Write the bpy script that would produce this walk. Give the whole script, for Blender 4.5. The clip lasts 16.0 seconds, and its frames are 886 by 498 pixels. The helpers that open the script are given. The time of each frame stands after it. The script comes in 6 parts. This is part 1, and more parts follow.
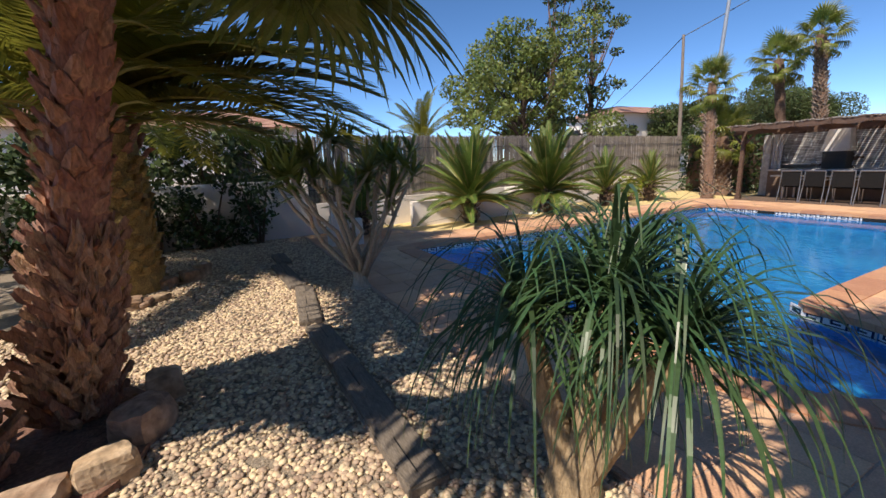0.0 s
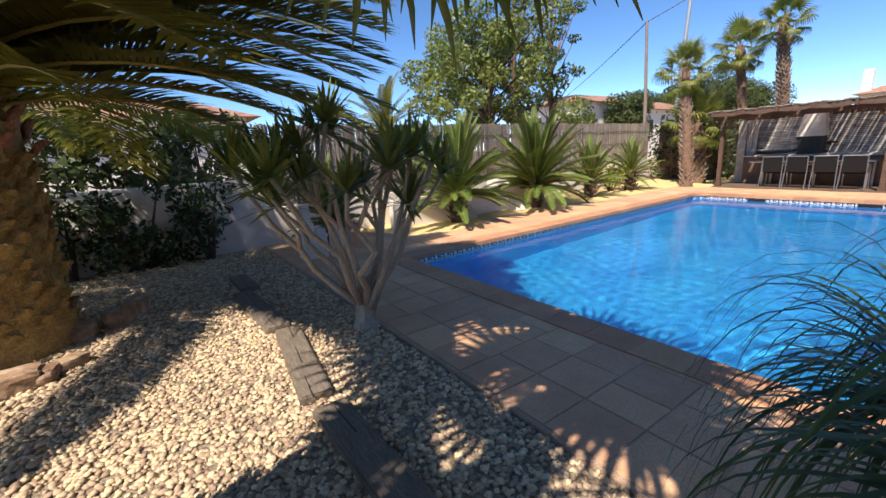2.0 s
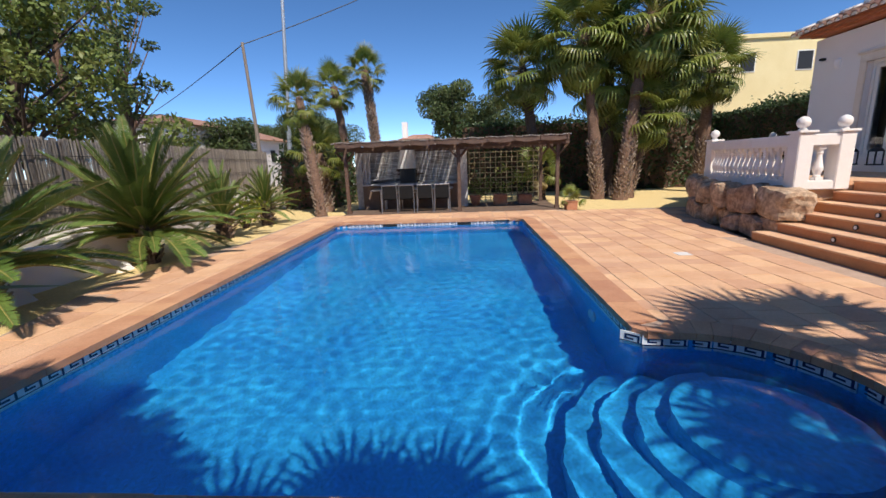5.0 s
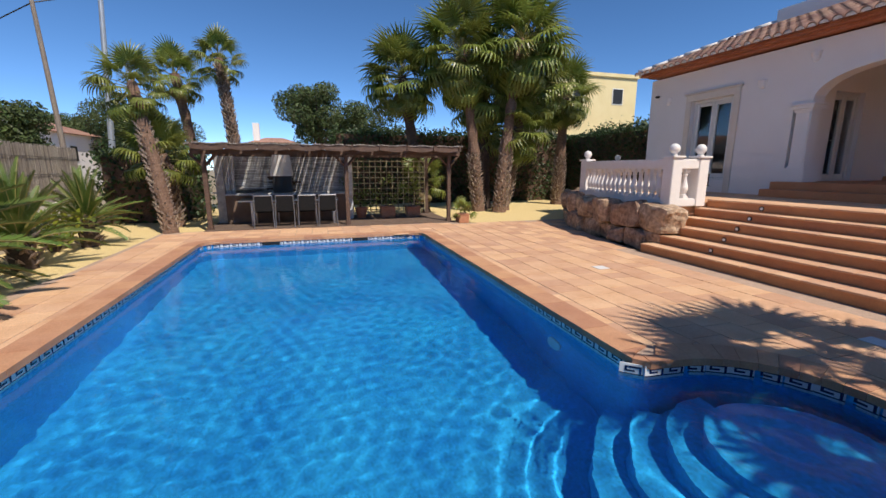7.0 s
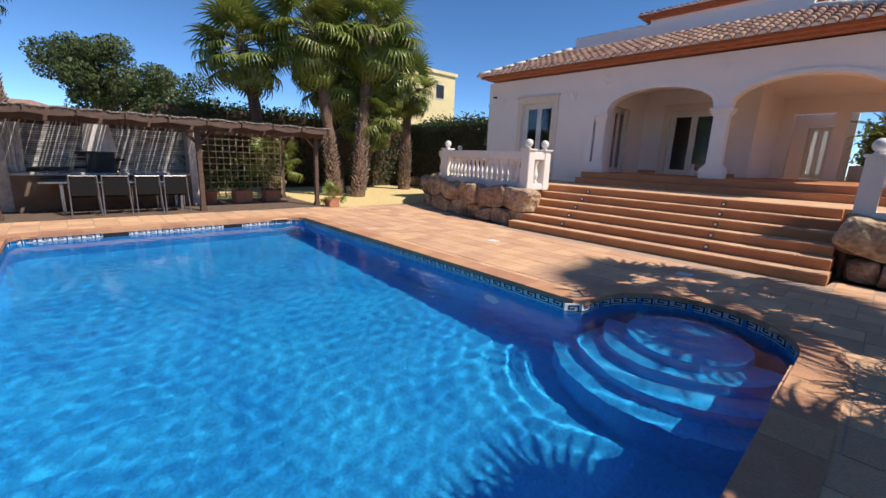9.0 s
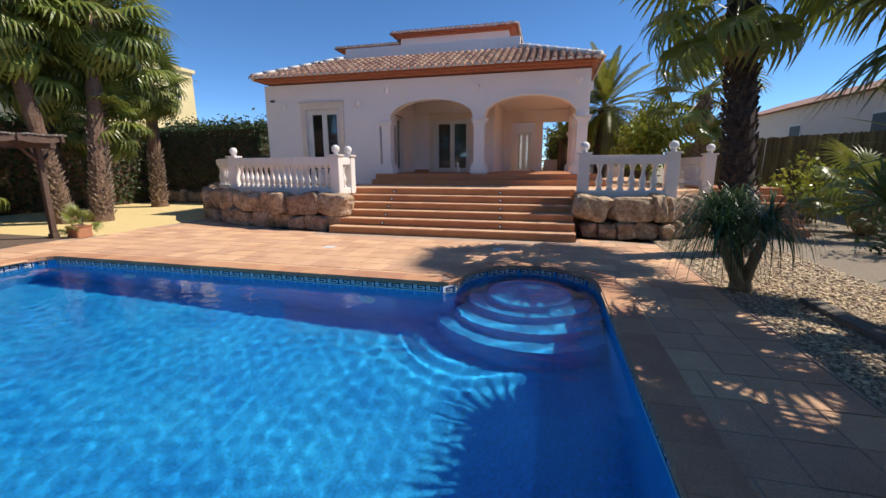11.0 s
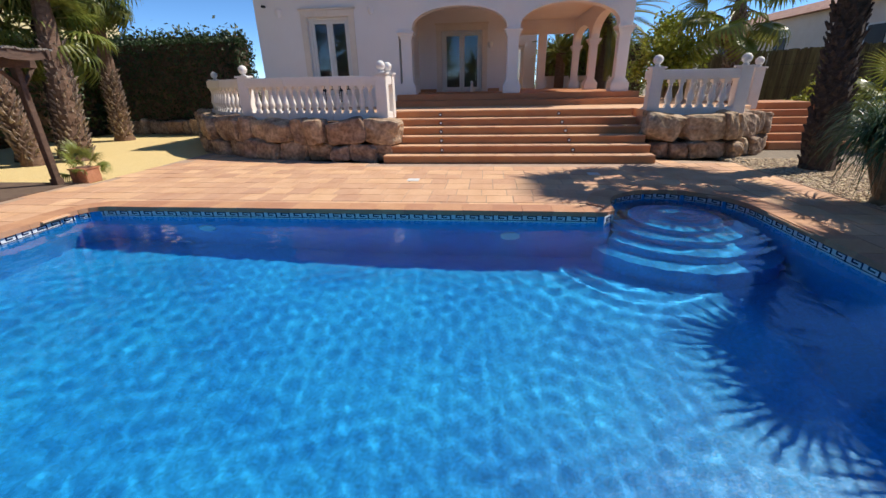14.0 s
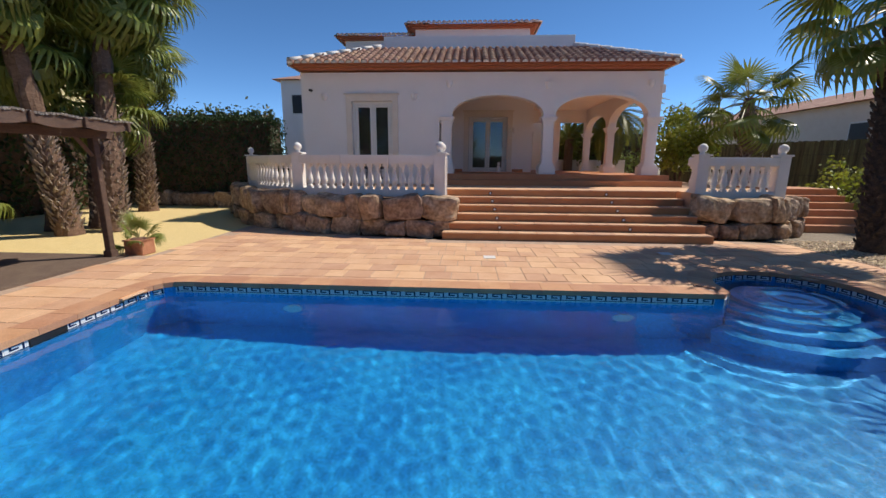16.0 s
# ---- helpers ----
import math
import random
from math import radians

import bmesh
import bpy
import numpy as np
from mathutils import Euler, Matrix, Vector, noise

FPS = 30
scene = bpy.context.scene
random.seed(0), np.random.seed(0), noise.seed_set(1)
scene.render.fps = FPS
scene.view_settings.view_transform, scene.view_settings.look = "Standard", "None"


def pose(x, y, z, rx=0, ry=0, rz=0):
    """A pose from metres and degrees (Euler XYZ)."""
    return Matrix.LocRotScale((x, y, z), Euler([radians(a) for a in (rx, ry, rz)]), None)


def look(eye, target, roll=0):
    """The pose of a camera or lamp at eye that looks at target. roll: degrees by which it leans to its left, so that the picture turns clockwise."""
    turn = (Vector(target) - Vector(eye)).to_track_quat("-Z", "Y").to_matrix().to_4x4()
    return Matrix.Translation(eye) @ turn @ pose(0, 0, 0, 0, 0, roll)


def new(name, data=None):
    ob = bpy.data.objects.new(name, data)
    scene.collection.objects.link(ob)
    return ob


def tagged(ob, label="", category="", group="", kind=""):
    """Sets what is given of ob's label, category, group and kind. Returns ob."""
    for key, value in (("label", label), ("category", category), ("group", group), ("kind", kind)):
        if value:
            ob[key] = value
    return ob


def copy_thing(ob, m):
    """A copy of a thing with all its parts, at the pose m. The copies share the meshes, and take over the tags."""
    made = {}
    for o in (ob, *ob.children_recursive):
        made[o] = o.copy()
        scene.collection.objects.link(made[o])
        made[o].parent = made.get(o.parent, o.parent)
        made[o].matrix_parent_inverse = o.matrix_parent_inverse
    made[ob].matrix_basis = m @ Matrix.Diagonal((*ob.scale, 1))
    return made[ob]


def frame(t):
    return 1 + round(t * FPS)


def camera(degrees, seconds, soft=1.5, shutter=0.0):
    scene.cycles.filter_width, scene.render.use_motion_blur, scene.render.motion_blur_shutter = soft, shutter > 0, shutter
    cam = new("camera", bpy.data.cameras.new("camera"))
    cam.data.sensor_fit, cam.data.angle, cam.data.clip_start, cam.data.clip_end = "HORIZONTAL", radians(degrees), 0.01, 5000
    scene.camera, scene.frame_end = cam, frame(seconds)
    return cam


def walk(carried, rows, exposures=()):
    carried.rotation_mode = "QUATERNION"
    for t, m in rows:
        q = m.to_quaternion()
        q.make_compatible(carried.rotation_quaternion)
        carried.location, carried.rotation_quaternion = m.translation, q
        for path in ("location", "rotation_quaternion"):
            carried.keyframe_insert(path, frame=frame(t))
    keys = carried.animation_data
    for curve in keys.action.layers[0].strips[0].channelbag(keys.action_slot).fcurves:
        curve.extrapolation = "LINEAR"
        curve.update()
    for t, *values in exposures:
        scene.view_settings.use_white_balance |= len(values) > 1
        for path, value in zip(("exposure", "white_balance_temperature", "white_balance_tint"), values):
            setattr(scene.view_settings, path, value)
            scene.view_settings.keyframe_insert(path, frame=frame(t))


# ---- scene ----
cam = camera(94.5, 16.0)

PATH = [
    (0, (0.114, 0.131, 1.597), (1.031, 1.86, 1.181), -2.3),
    (0.5, (0.168, 0.482, 1.599), (0.825, 2.33, 1.205), -1.3),
    (1, (0.076, 0.889, 1.613), (0.738, 2.741, 1.253), -1.5),
    (1.5, (0.025, 1.266, 1.618), (0.868, 3.038, 1.234), -2.5),
    (2, (0.072, 1.716, 1.637), (1.184, 3.312, 1.172), -3.3),
    (2.5, (0.162, 2.136, 1.646), (1.539, 3.488, 1.123), -3.7),
    (3, (0.279, 2.535, 1.712), (1.862, 3.629, 1.167), -3.4),
    (3.5, (0.593, 2.928, 1.672), (2.336, 3.761, 1.153), -3.9),
    (4, (0.877, 3.122, 1.653), (2.728, 3.698, 1.161), -3.8),
    (4.5, (1.193, 3.336, 1.639), (3.113, 3.668, 1.189), -2.9),
    (7, (2.532, 4.622, 1.699), (4.408, 4.048, 1.311), 0.0),
    (7.5, (2.67, 5.036, 1.713), (4.481, 4.28, 1.326), 0.8),
    (8, (2.817, 5.461, 1.691), (4.535, 4.518, 1.291), 1.7),
    (8.5, (2.873, 5.956, 1.688), (4.465, 4.82, 1.268), 2.3),
    (9, (2.929, 6.377, 1.633), (4.361, 5.051, 1.199), 2.3),
    (9.5, (3.083, 6.665, 1.615), (4.284, 5.129, 1.172), 1.4),
    (10, (3.266, 7.009, 1.644), (4.191, 5.295, 1.19), 0.4),
    (12.5, (5.565, 7.635, 1.658), (5.796, 5.681, 1.305), -0.2),
    (13, (6.072, 7.559, 1.641), (6.352, 5.614, 1.266), -0.4),
    (13.5, (6.558, 7.522, 1.662), (6.84, 5.614, 1.135), -0.9),
    (14, (6.979, 7.528, 1.67), (7.177, 5.684, 0.923), -1.1),
    (14.5, (7.386, 7.489, 1.631), (7.504, 5.684, 0.779), -0.7),
    (15, (7.88, 7.531, 1.65), (7.966, 5.712, 0.824), -0.1),
    (15.5, (8.325, 7.454, 1.657), (8.439, 5.566, 1.006), 0.4),
    (16, (8.763, 7.377, 1.682), (8.873, 5.422, 1.275), 0.4),
]
walk(cam, [(t, look(eye, target, roll)) for t, eye, target, roll in PATH],
     [(0.0, 0.6, 7000, 14), (1.0, 0.95, 7200, 15), (3.0, 0.96, 7000, 14), (4.5, 0.58, 6650, 13), (7.0, 0.36, 6650, 12), (9.0, 0.5, 6650, 11), (13.0, 0.53, 6600, 10), (16.0, 0.32, 6650, 10)])

# ---------- sun, sky ----------
SUN_ELEV, SUN_DIR = 52.0, Vector((-0.91, -0.41, 0)).normalized()
sun = new("sun", bpy.data.lights.new("sun", "SUN"))
sun.data.energy, sun.data.angle, sun.data.color = 3.7, radians(0.53), (1.0, 0.93, 0.82)
toward = SUN_DIR * math.cos(radians(SUN_ELEV)) + Vector((0, 0, math.sin(radians(SUN_ELEV))))
sun.matrix_world = look(toward * 60, (0, 0, 0))
world = bpy.data.worlds.new("sky")
scene.world = world
world.use_nodes = True
wn = world.node_tree.nodes
sky = wn.new("ShaderNodeTexSky")
sky.sky_type, sky.sun_disc = "NISHITA", False
sky.sun_elevation, sky.sun_rotation = radians(SUN_ELEV), math.atan2(SUN_DIR.x, SUN_DIR.y)
sky.air_density, sky.dust_density, sky.ozone_density = 0.9, 0.0, 2.0
sky.altitude = 6000
tone = wn.new("ShaderNodeHueSaturation")
tone.inputs["Hue"].default_value, tone.inputs["Saturation"].default_value, tone.inputs["Value"].default_value = 0.498, 1.18, 1.0
world.node_tree.links.new(sky.outputs[0], tone.inputs["Color"])
world.node_tree.links.new(tone.outputs[0], wn["Background"].inputs[0])
wn["Background"].inputs[1].default_value = 0.15


# ---------- materials ----------
def mat(name, c1, c2, scale=6.0, rough=0.7, bump=0.0, bump_scale=60.0, rand=0.0, metal=0.0, stretch=(1, 1, 1), fine=0.35,
        translucent=0.0, contrast=0.25, island=0.0, spec=0.5):
    """Two colours mixed by a coarse noise, darkened a little by a fine one, with fine relief."""
    m = bpy.data.materials.new(name)
    m.use_nodes = True
    n, l = m.node_tree.nodes, m.node_tree.links
    bsdf = n["Principled BSDF"]
    geo = n.new("ShaderNodeNewGeometry")
    mp = n.new("ShaderNodeMapping")
    mp.inputs["Scale"].default_value = stretch
    l.new(geo.outputs["Position"], mp.inputs[0])
    a = n.new("ShaderNodeTexNoise")
    a.inputs["Scale"].default_value, a.inputs["Detail"].default_value, a.inputs["Roughness"].default_value = scale, 5, 0.6
    l.new(mp.outputs[0], a.inputs[0])
    ramp = n.new("ShaderNodeMapRange")
    ramp.inputs["From Min"].default_value, ramp.inputs["From Max"].default_value = 0.5 - contrast, 0.5 + contrast
    l.new(a.outputs[0], ramp.inputs[0])
    mix = n.new("ShaderNodeMix")
    mix.data_type = "RGBA"
    mix.inputs["A"].default_value, mix.inputs["B"].default_value = (*c1, 1), (*c2, 1)
    l.new(ramp.outputs[0], mix.inputs[0])
    b = n.new("ShaderNodeTexNoise")
    b.inputs["Scale"].default_value, b.inputs["Detail"].default_value = bump_scale, 4
    l.new(mp.outputs[0], b.inputs[0])
    val = n.new("ShaderNodeMapRange")
    val.inputs["From Min"].default_value, val.inputs["From Max"].default_value = 0.3, 0.7
    val.inputs["To Min"].default_value, val.inputs["To Max"].default_value = 1 - fine, 1 + fine * 0.5
    l.new(b.outputs[0], val.inputs[0])
    hsv = n.new("ShaderNodeHueSaturation")
    l.new(mix.outputs["Result"], hsv.inputs["Color"])
    if rand or island:
        src = n.new("ShaderNodeObjectInfo").outputs["Random"] if rand else geo.outputs["Random Per Island"]
        r = n.new("ShaderNodeMapRange")
        k = rand or island
        r.inputs["To Min"].default_value, r.inputs["To Max"].default_value = 1 - k, 1 + k
        l.new(src, r.inputs[0])
        mul = n.new("ShaderNodeMath")
        mul.operation = "MULTIPLY"
        l.new(val.outputs[0], mul.inputs[0])
        l.new(r.outputs[0], mul.inputs[1])
        l.new(mul.outputs[0], hsv.inputs["Value"])
        h = n.new("ShaderNodeMapRange")
        h.inputs["To Min"].default_value, h.inputs["To Max"].default_value = 0.5 - k * 0.05, 0.5 + k * 0.05
        l.new(src, h.inputs[0])
        l.new(h.outputs[0], hsv.inputs["Hue"])
    else:
        l.new(val.outputs[0], hsv.inputs["Value"])
    l.new(hsv.outputs[0], bsdf.inputs["Base Color"])
    bsdf.inputs["Roughness"].default_value, bsdf.inputs["Metallic"].default_value = rough, metal
    bsdf.inputs["Specular IOR Level"].default_value = spec
    if bump:
        bp = n.new("ShaderNodeBump")
        bp.inputs["Strength"].default_value, bp.inputs["Distance"].default_value = bump, 0.02
        l.new(b.outputs[0], bp.inputs["Height"])
        l.new(bp.outputs[0], bsdf.inputs["Normal"])
    if translucent:
        tr = n.new("ShaderNodeBsdfTranslucent")
        l.new(hsv.outputs[0], tr.inputs[0])
        ms = n.new("ShaderNodeMixShader")
        ms.inputs[0].default_value = translucent
        l.new(bsdf.outputs[0], ms.inputs[1])
        l.new(tr.outputs[0], ms.inputs[2])
        l.new(ms.outputs[0], n["Material Output"].inputs["Surface"])
    return m


def water_material():
    m = bpy.data.materials.new("pool_water")
    m.use_nodes = True
    n, l = m.node_tree.nodes, m.node_tree.links
    bsdf = n["Principled BSDF"]
    bsdf.inputs["Base Color"].default_value = (0.84, 0.97, 1.0, 1)
    bsdf.inputs["Roughness"].default_value, bsdf.inputs["IOR"].default_value = 0.0, 1.33
    bsdf.inputs["Transmission Weight"].default_value = 1.0
    geo = n.new("ShaderNodeNewGeometry")
    small = n.new("ShaderNodeTexNoise")
    small.inputs["Scale"].default_value, small.inputs["Detail"].default_value = 9.0, 3
    l.new(geo.outputs["Position"], small.inputs[0])
    bp = n.new("ShaderNodeBump")
    bp.inputs["Strength"].default_value, bp.inputs["Distance"].default_value = 0.06, 0.05
    l.new(small.outputs[0], bp.inputs["Height"])
    l.new(bp.outputs[0], bsdf.inputs["Normal"])
    return m


def glass_material():
    m = bpy.data.materials.new("window_glass")
    m.use_nodes = True
    b = m.node_tree.nodes["Principled BSDF"]
    b.inputs["Base Color"].default_value = (0.9, 0.95, 0.95, 1)
    b.inputs["Roughness"].default_value, b.inputs["Transmission Weight"].default_value = 0.02, 1.0
    return m


M_TERRA = mat("terracotta_paver", (0.62, 0.345, 0.195), (0.76, 0.48, 0.305), 2.2, 0.75, 0.25, 90, rand=0.12, fine=0.2)
M_TERRA_STUFF = mat("terracotta_paver_far", (0.62, 0.345, 0.195), (0.76, 0.48, 0.305), 2.2, 0.75, 0.25, 90, island=0.14, fine=0.2)
M_GROUT = mat("paver_grout", (0.46, 0.31, 0.22), (0.58, 0.42, 0.32), 5, 0.9, 0.3, 120)
M_STEP = mat("stair_tile", (0.5, 0.2, 0.085), (0.6, 0.27, 0.12), 3, 0.6, 0.2, 90, rand=0.1, fine=0.2)
M_WHITE = mat("white_render", (0.84, 0.79, 0.75), (0.9, 0.85, 0.81), 0.8, 0.85, 0.25, 160, fine=0.05)
M_CREAM = mat("cream_stone", (0.74, 0.64, 0.52), (0.82, 0.73, 0.62), 3, 0.7, 0.2, 60, fine=0.1)
M_BALUST = mat("painted_concrete", (0.78, 0.74, 0.70), (0.86, 0.82, 0.79), 3, 0.6, 0.2, 60, fine=0.08)
M_ROOF = mat("roof_tile", (0.34, 0.15, 0.09), (0.60, 0.38, 0.28), 3.5, 0.85, 0.35, 40, rand=0.25)
M_ROOF_STUFF = mat("roof_tile_far", (0.28, 0.12, 0.075), (0.58, 0.37, 0.27), 3.5, 0.85, 0.35, 40, island=0.3)
M_EAVE = mat("eave_brick", (0.42, 0.13, 0.06), (0.52, 0.2, 0.1), 6, 0.75, 0.2, 50)
M_RIDGE = mat("ridge_mortar", (0.72, 0.66, 0.6), (0.82, 0.78, 0.74), 5, 0.9, 0.4, 40)
M_POOL = mat("pool_mosaic", (0.012, 0.32, 0.72), (0.026, 0.46, 0.86), 1.2, 0.35, 0.1, 30, fine=0.3, contrast=0.16)
M_TILE_W = mat("white_tile", (0.75, 0.78, 0.8), (0.85, 0.87, 0.88), 4, 0.2, fine=0.05)
M_TILE_B = mat("navy_tile", (0.008, 0.018, 0.07), (0.014, 0.03, 0.1), 4, 0.2, fine=0.1)
M_COPING = mat("coping_stone", (0.5, 0.24, 0.13), (0.62, 0.34, 0.2), 3, 0.7, 0.25, 80, rand=0.12, fine=0.2)
M_PEBBLE = mat("pebble", (0.46, 0.34, 0.225), (0.72, 0.56, 0.39), 40, 0.8, island=0.4, fine=0.15)
M_GRAVEL = mat("gravel_bed", (0.22, 0.17, 0.12), (0.44, 0.37, 0.29), 45, 0.95, 0.9, 70, fine=0.5)
M_SAND = mat("yellow_gravel", (0.72, 0.53, 0.22), (0.88, 0.70, 0.36), 20, 0.95, 0.6, 80, fine=0.3)
M_SOIL = mat("bare_soil", (0.16, 0.08, 0.055), (0.30, 0.17, 0.12), 12, 0.95, 0.8, 50, fine=0.4)
M_SLEEPER = mat("weathered_sleeper", (0.16, 0.13, 0.10), (0.30, 0.25, 0.20), 6, 0.85, 0.6, 40, stretch=(6, 0.8, 3), fine=0.4)
M_ROCK = mat("limestone_rock", (0.26, 0.15, 0.085), (0.64, 0.48, 0.34), 4.5, 0.9, 0.9, 14, rand=0.2, fine=0.45, contrast=0.2)
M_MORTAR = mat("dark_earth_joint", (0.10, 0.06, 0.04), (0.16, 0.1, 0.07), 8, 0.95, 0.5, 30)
M_BARK_R = mat("red_fibre_bark", (0.30, 0.11, 0.065), (0.52, 0.26, 0.17), 9, 0.85, 0.6, 60, stretch=(1, 1, 0.35), rand=0.2, fine=0.4)
M_BOOT = mat("palm_boot", (0.28, 0.13, 0.08), (0.60, 0.37, 0.25), 8, 0.8, 0.5, 60, stretch=(2, 2, 0.4), rand=0.3, fine=0.35)
M_DATE = mat("date_palm_trunk", (0.24, 0.14, 0.05), (0.5, 0.34, 0.13), 8, 0.85, 0.6, 50, rand=0.25, fine=0.4)
M_TRUNK = mat("palm_trunk_brown", (0.12, 0.065, 0.042), (0.28, 0.175, 0.12), 7, 0.9, 0.7, 35, stretch=(1, 1, 2.5), fine=0.4)
M_TRUNK_D = mat("palm_trunk_dark", (0.05, 0.035, 0.03), (0.13, 0.09, 0.07), 7, 0.9, 0.7, 35, stretch=(1, 1, 2.5), fine=0.4)
M_YUCCA_W = mat("pale_branch", (0.36, 0.30, 0.23), (0.56, 0.48, 0.38), 9, 0.85, 0.5, 50, stretch=(2, 2, 0.5), fine=0.3)
M_PONY_W = mat("ponytail_trunk", (0.26, 0.18, 0.10), (0.46, 0.34, 0.2), 8, 0.85, 0.6, 45, stretch=(2, 2, 0.6), fine=0.35)
M_FAN = mat("fan_palm_leaf", (0.10, 0.15, 0.025), (0.30, 0.32, 0.07), 1.6, 0.36, rand=0.25, translucent=0.3, fine=0.2)
M_FAN_DRY = mat("dry_palm_leaf", (0.26, 0.2, 0.09), (0.4, 0.32, 0.15), 3, 0.7, rand=0.2, translucent=0.2, fine=0.2)
M_PHOENIX = mat("date_palm_leaf", (0.12, 0.135, 0.02), (0.29, 0.27, 0.045), 1.8, 0.45, rand=0.2, translucent=0.48, fine=0.2)
M_CYCAD = mat("cycad_leaf", (0.06, 0.115, 0.02), (0.18, 0.25, 0.05), 2.5, 0.5, rand=0.2, translucent=0.15, fine=0.2)
M_STALK = mat("palm_stalk", (0.24, 0.22, 0.06), (0.36, 0.3, 0.1), 5, 0.5, rand=0.15, fine=0.2)
M_PONY = mat("ponytail_leaf", (0.026, 0.068, 0.032), (0.10, 0.165, 0.058), 1.5, 0.36, island=0.35, translucent=0.22, fine=0.15)
M_YUCCA = mat("yucca_leaf", (0.12, 0.17, 0.035), (0.26, 0.30, 0.07), 2.5, 0.45, rand=0.25, translucent=0.2, fine=0.15)
M_HEDGE = mat("hedge_leaf", (0.02, 0.045, 0.012), (0.06, 0.10, 0.028), 2.0, 0.5, island=0.4, translucent=0.15, fine=0.15)
M_LEAF = mat("tree_leaf", (0.09, 0.14, 0.026), (0.27, 0.30, 0.075), 0.8, 0.5, island=0.35, translucent=0.25, fine=0.15)
M_PINE = mat("pine_needles", (0.035, 0.065, 0.016), (0.11, 0.14, 0.04), 0.7, 0.6, island=0.4, translucent=0.1, fine=0.2)
M_LEMON = mat("lemon_leaf", (0.20, 0.25, 0.02), (0.42, 0.42, 0.06), 1.5, 0.4, island=0.35, translucent=0.3, fine=0.15)
M_WOOD = mat("stained_wood", (0.075, 0.042, 0.03), (0.16, 0.095, 0.065), 5, 0.7, 0.4, 60, stretch=(3, 0.7, 3), fine=0.35)
M_BRUSH = mat("brushwood", (0.24, 0.205, 0.175), (0.40, 0.35, 0.305), 2, 0.95, 0.8, 50, stretch=(9, 9, 0.7), island=0.3, fine=0.4)
M_TRELLIS = mat("weathered_lattice", (0.30, 0.26, 0.15), (0.44, 0.38, 0.24), 5, 0.8, 0.3, 60, fine=0.3)
M_REED = mat("dark_reed", (0.10, 0.085, 0.04), (0.24, 0.2, 0.09), 2, 0.95, 0.8, 50, stretch=(9, 9, 0.7), island=0.35, fine=0.4)
M_BOOT_G = mat("ragged_palm_boot", (0.14, 0.095, 0.07), (0.44, 0.34, 0.27), 9, 0.85, 0.5, 60, stretch=(2, 2, 0.4), rand=0.35, fine=0.35)
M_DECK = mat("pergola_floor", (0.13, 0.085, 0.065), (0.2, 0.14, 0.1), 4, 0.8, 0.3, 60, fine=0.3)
M_SLATE = mat("stacked_slate", (0.32, 0.31, 0.31), (0.62, 0.61, 0.6), 7, 0.8, 0.5, 40, rand=0.35, fine=0.3)
M_BLACK = mat("black_metal", (0.012, 0.012, 0.012), (0.02, 0.02, 0.02), 5, 0.5)
M_GREY_MESH = mat("grey_mesh_fabric", (0.008, 0.008, 0.009), (0.016, 0.016, 0.017), 20, 0.8, 0.2, 200, spec=0.2)
M_ALU = mat("grey_aluminium", (0.3, 0.3, 0.31), (0.38, 0.38, 0.4), 8, 0.35, metal=0.8, fine=0.1)
M_POT = mat("terracotta_pot", (0.42, 0.17, 0.09), (0.55, 0.26, 0.15), 5, 0.8, 0.3, 50, rand=0.12)
M_FRAME_W = mat("white_window_frame", (0.74, 0.72, 0.66), (0.8, 0.78, 0.73), 3, 0.4, fine=0.04)
M_GLASS = glass_material()
# dark grey that paints indoor shade onto the room walls
M_ROOM_SHADE = mat("room_shade_grey", (0.10, 0.10, 0.10), (0.16, 0.15, 0.14), 2, 0.9)
M_YELLOW = mat("yellow_render", (0.76, 0.62, 0.32), (0.84, 0.71, 0.4), 0.8, 0.9, 0.2, 60, fine=0.06)
M_POLE_W = mat("weathered_pole", (0.2, 0.16, 0.13), (0.34, 0.28, 0.23), 5, 0.85, 0.4, 40, stretch=(4, 4, 0.5))
M_POLE_M = mat("galvanised_steel", (0.42, 0.44, 0.46), (0.55, 0.57, 0.59), 3, 0.45, metal=0.6, fine=0.1)
M_FIELD = mat("dry_ground", (0.26, 0.2, 0.13), (0.38, 0.31, 0.2), 0.6, 0.95, 0.4, 20)
M_CABLE = mat("black_cable", (0.02, 0.02, 0.02), (0.03, 0.03, 0.03), 4, 0.6)
M_BLOCK = mat("white_block", (0.66, 0.64, 0.62), (0.78, 0.76, 0.74), 4, 0.85, 0.4, 50, fine=0.12)
M_WATER = water_material()


# ---------- building helpers ----------
def mesh_from(bm, name, material, smooth=False):
    me = bpy.data.meshes.new(name)
    bmesh.ops.recalc_face_normals(bm, faces=bm.faces)
    bm.to_mesh(me)
    bm.free()
    for m in material if isinstance(material, (list, tuple)) else (material,):
        me.materials.append(m)
    if smooth:
        me.shade_smooth()
    return me


def part(name, bm, material, parent, label="", smooth=False, m=None):
    ob = new(name, bm if isinstance(bm, bpy.types.Mesh) else mesh_from(bm, name, material, smooth))
    ob.parent = parent
    if m is not None:
        ob.matrix_basis = m
    return tagged(ob, label)


def thing(name, loc, label, category, group="", rz=0.0):
    ob = new(name)
    ob.empty_display_size = 0.2
    ob.matrix_basis = pose(*loc, 0, 0, rz)
    return tagged(ob, label, category, group)


def structure(name, bm, material, label="", category="", smooth=False):
    return tagged(new(name, mesh_from(bm, name, material, smooth)), label, category, "", "structure")


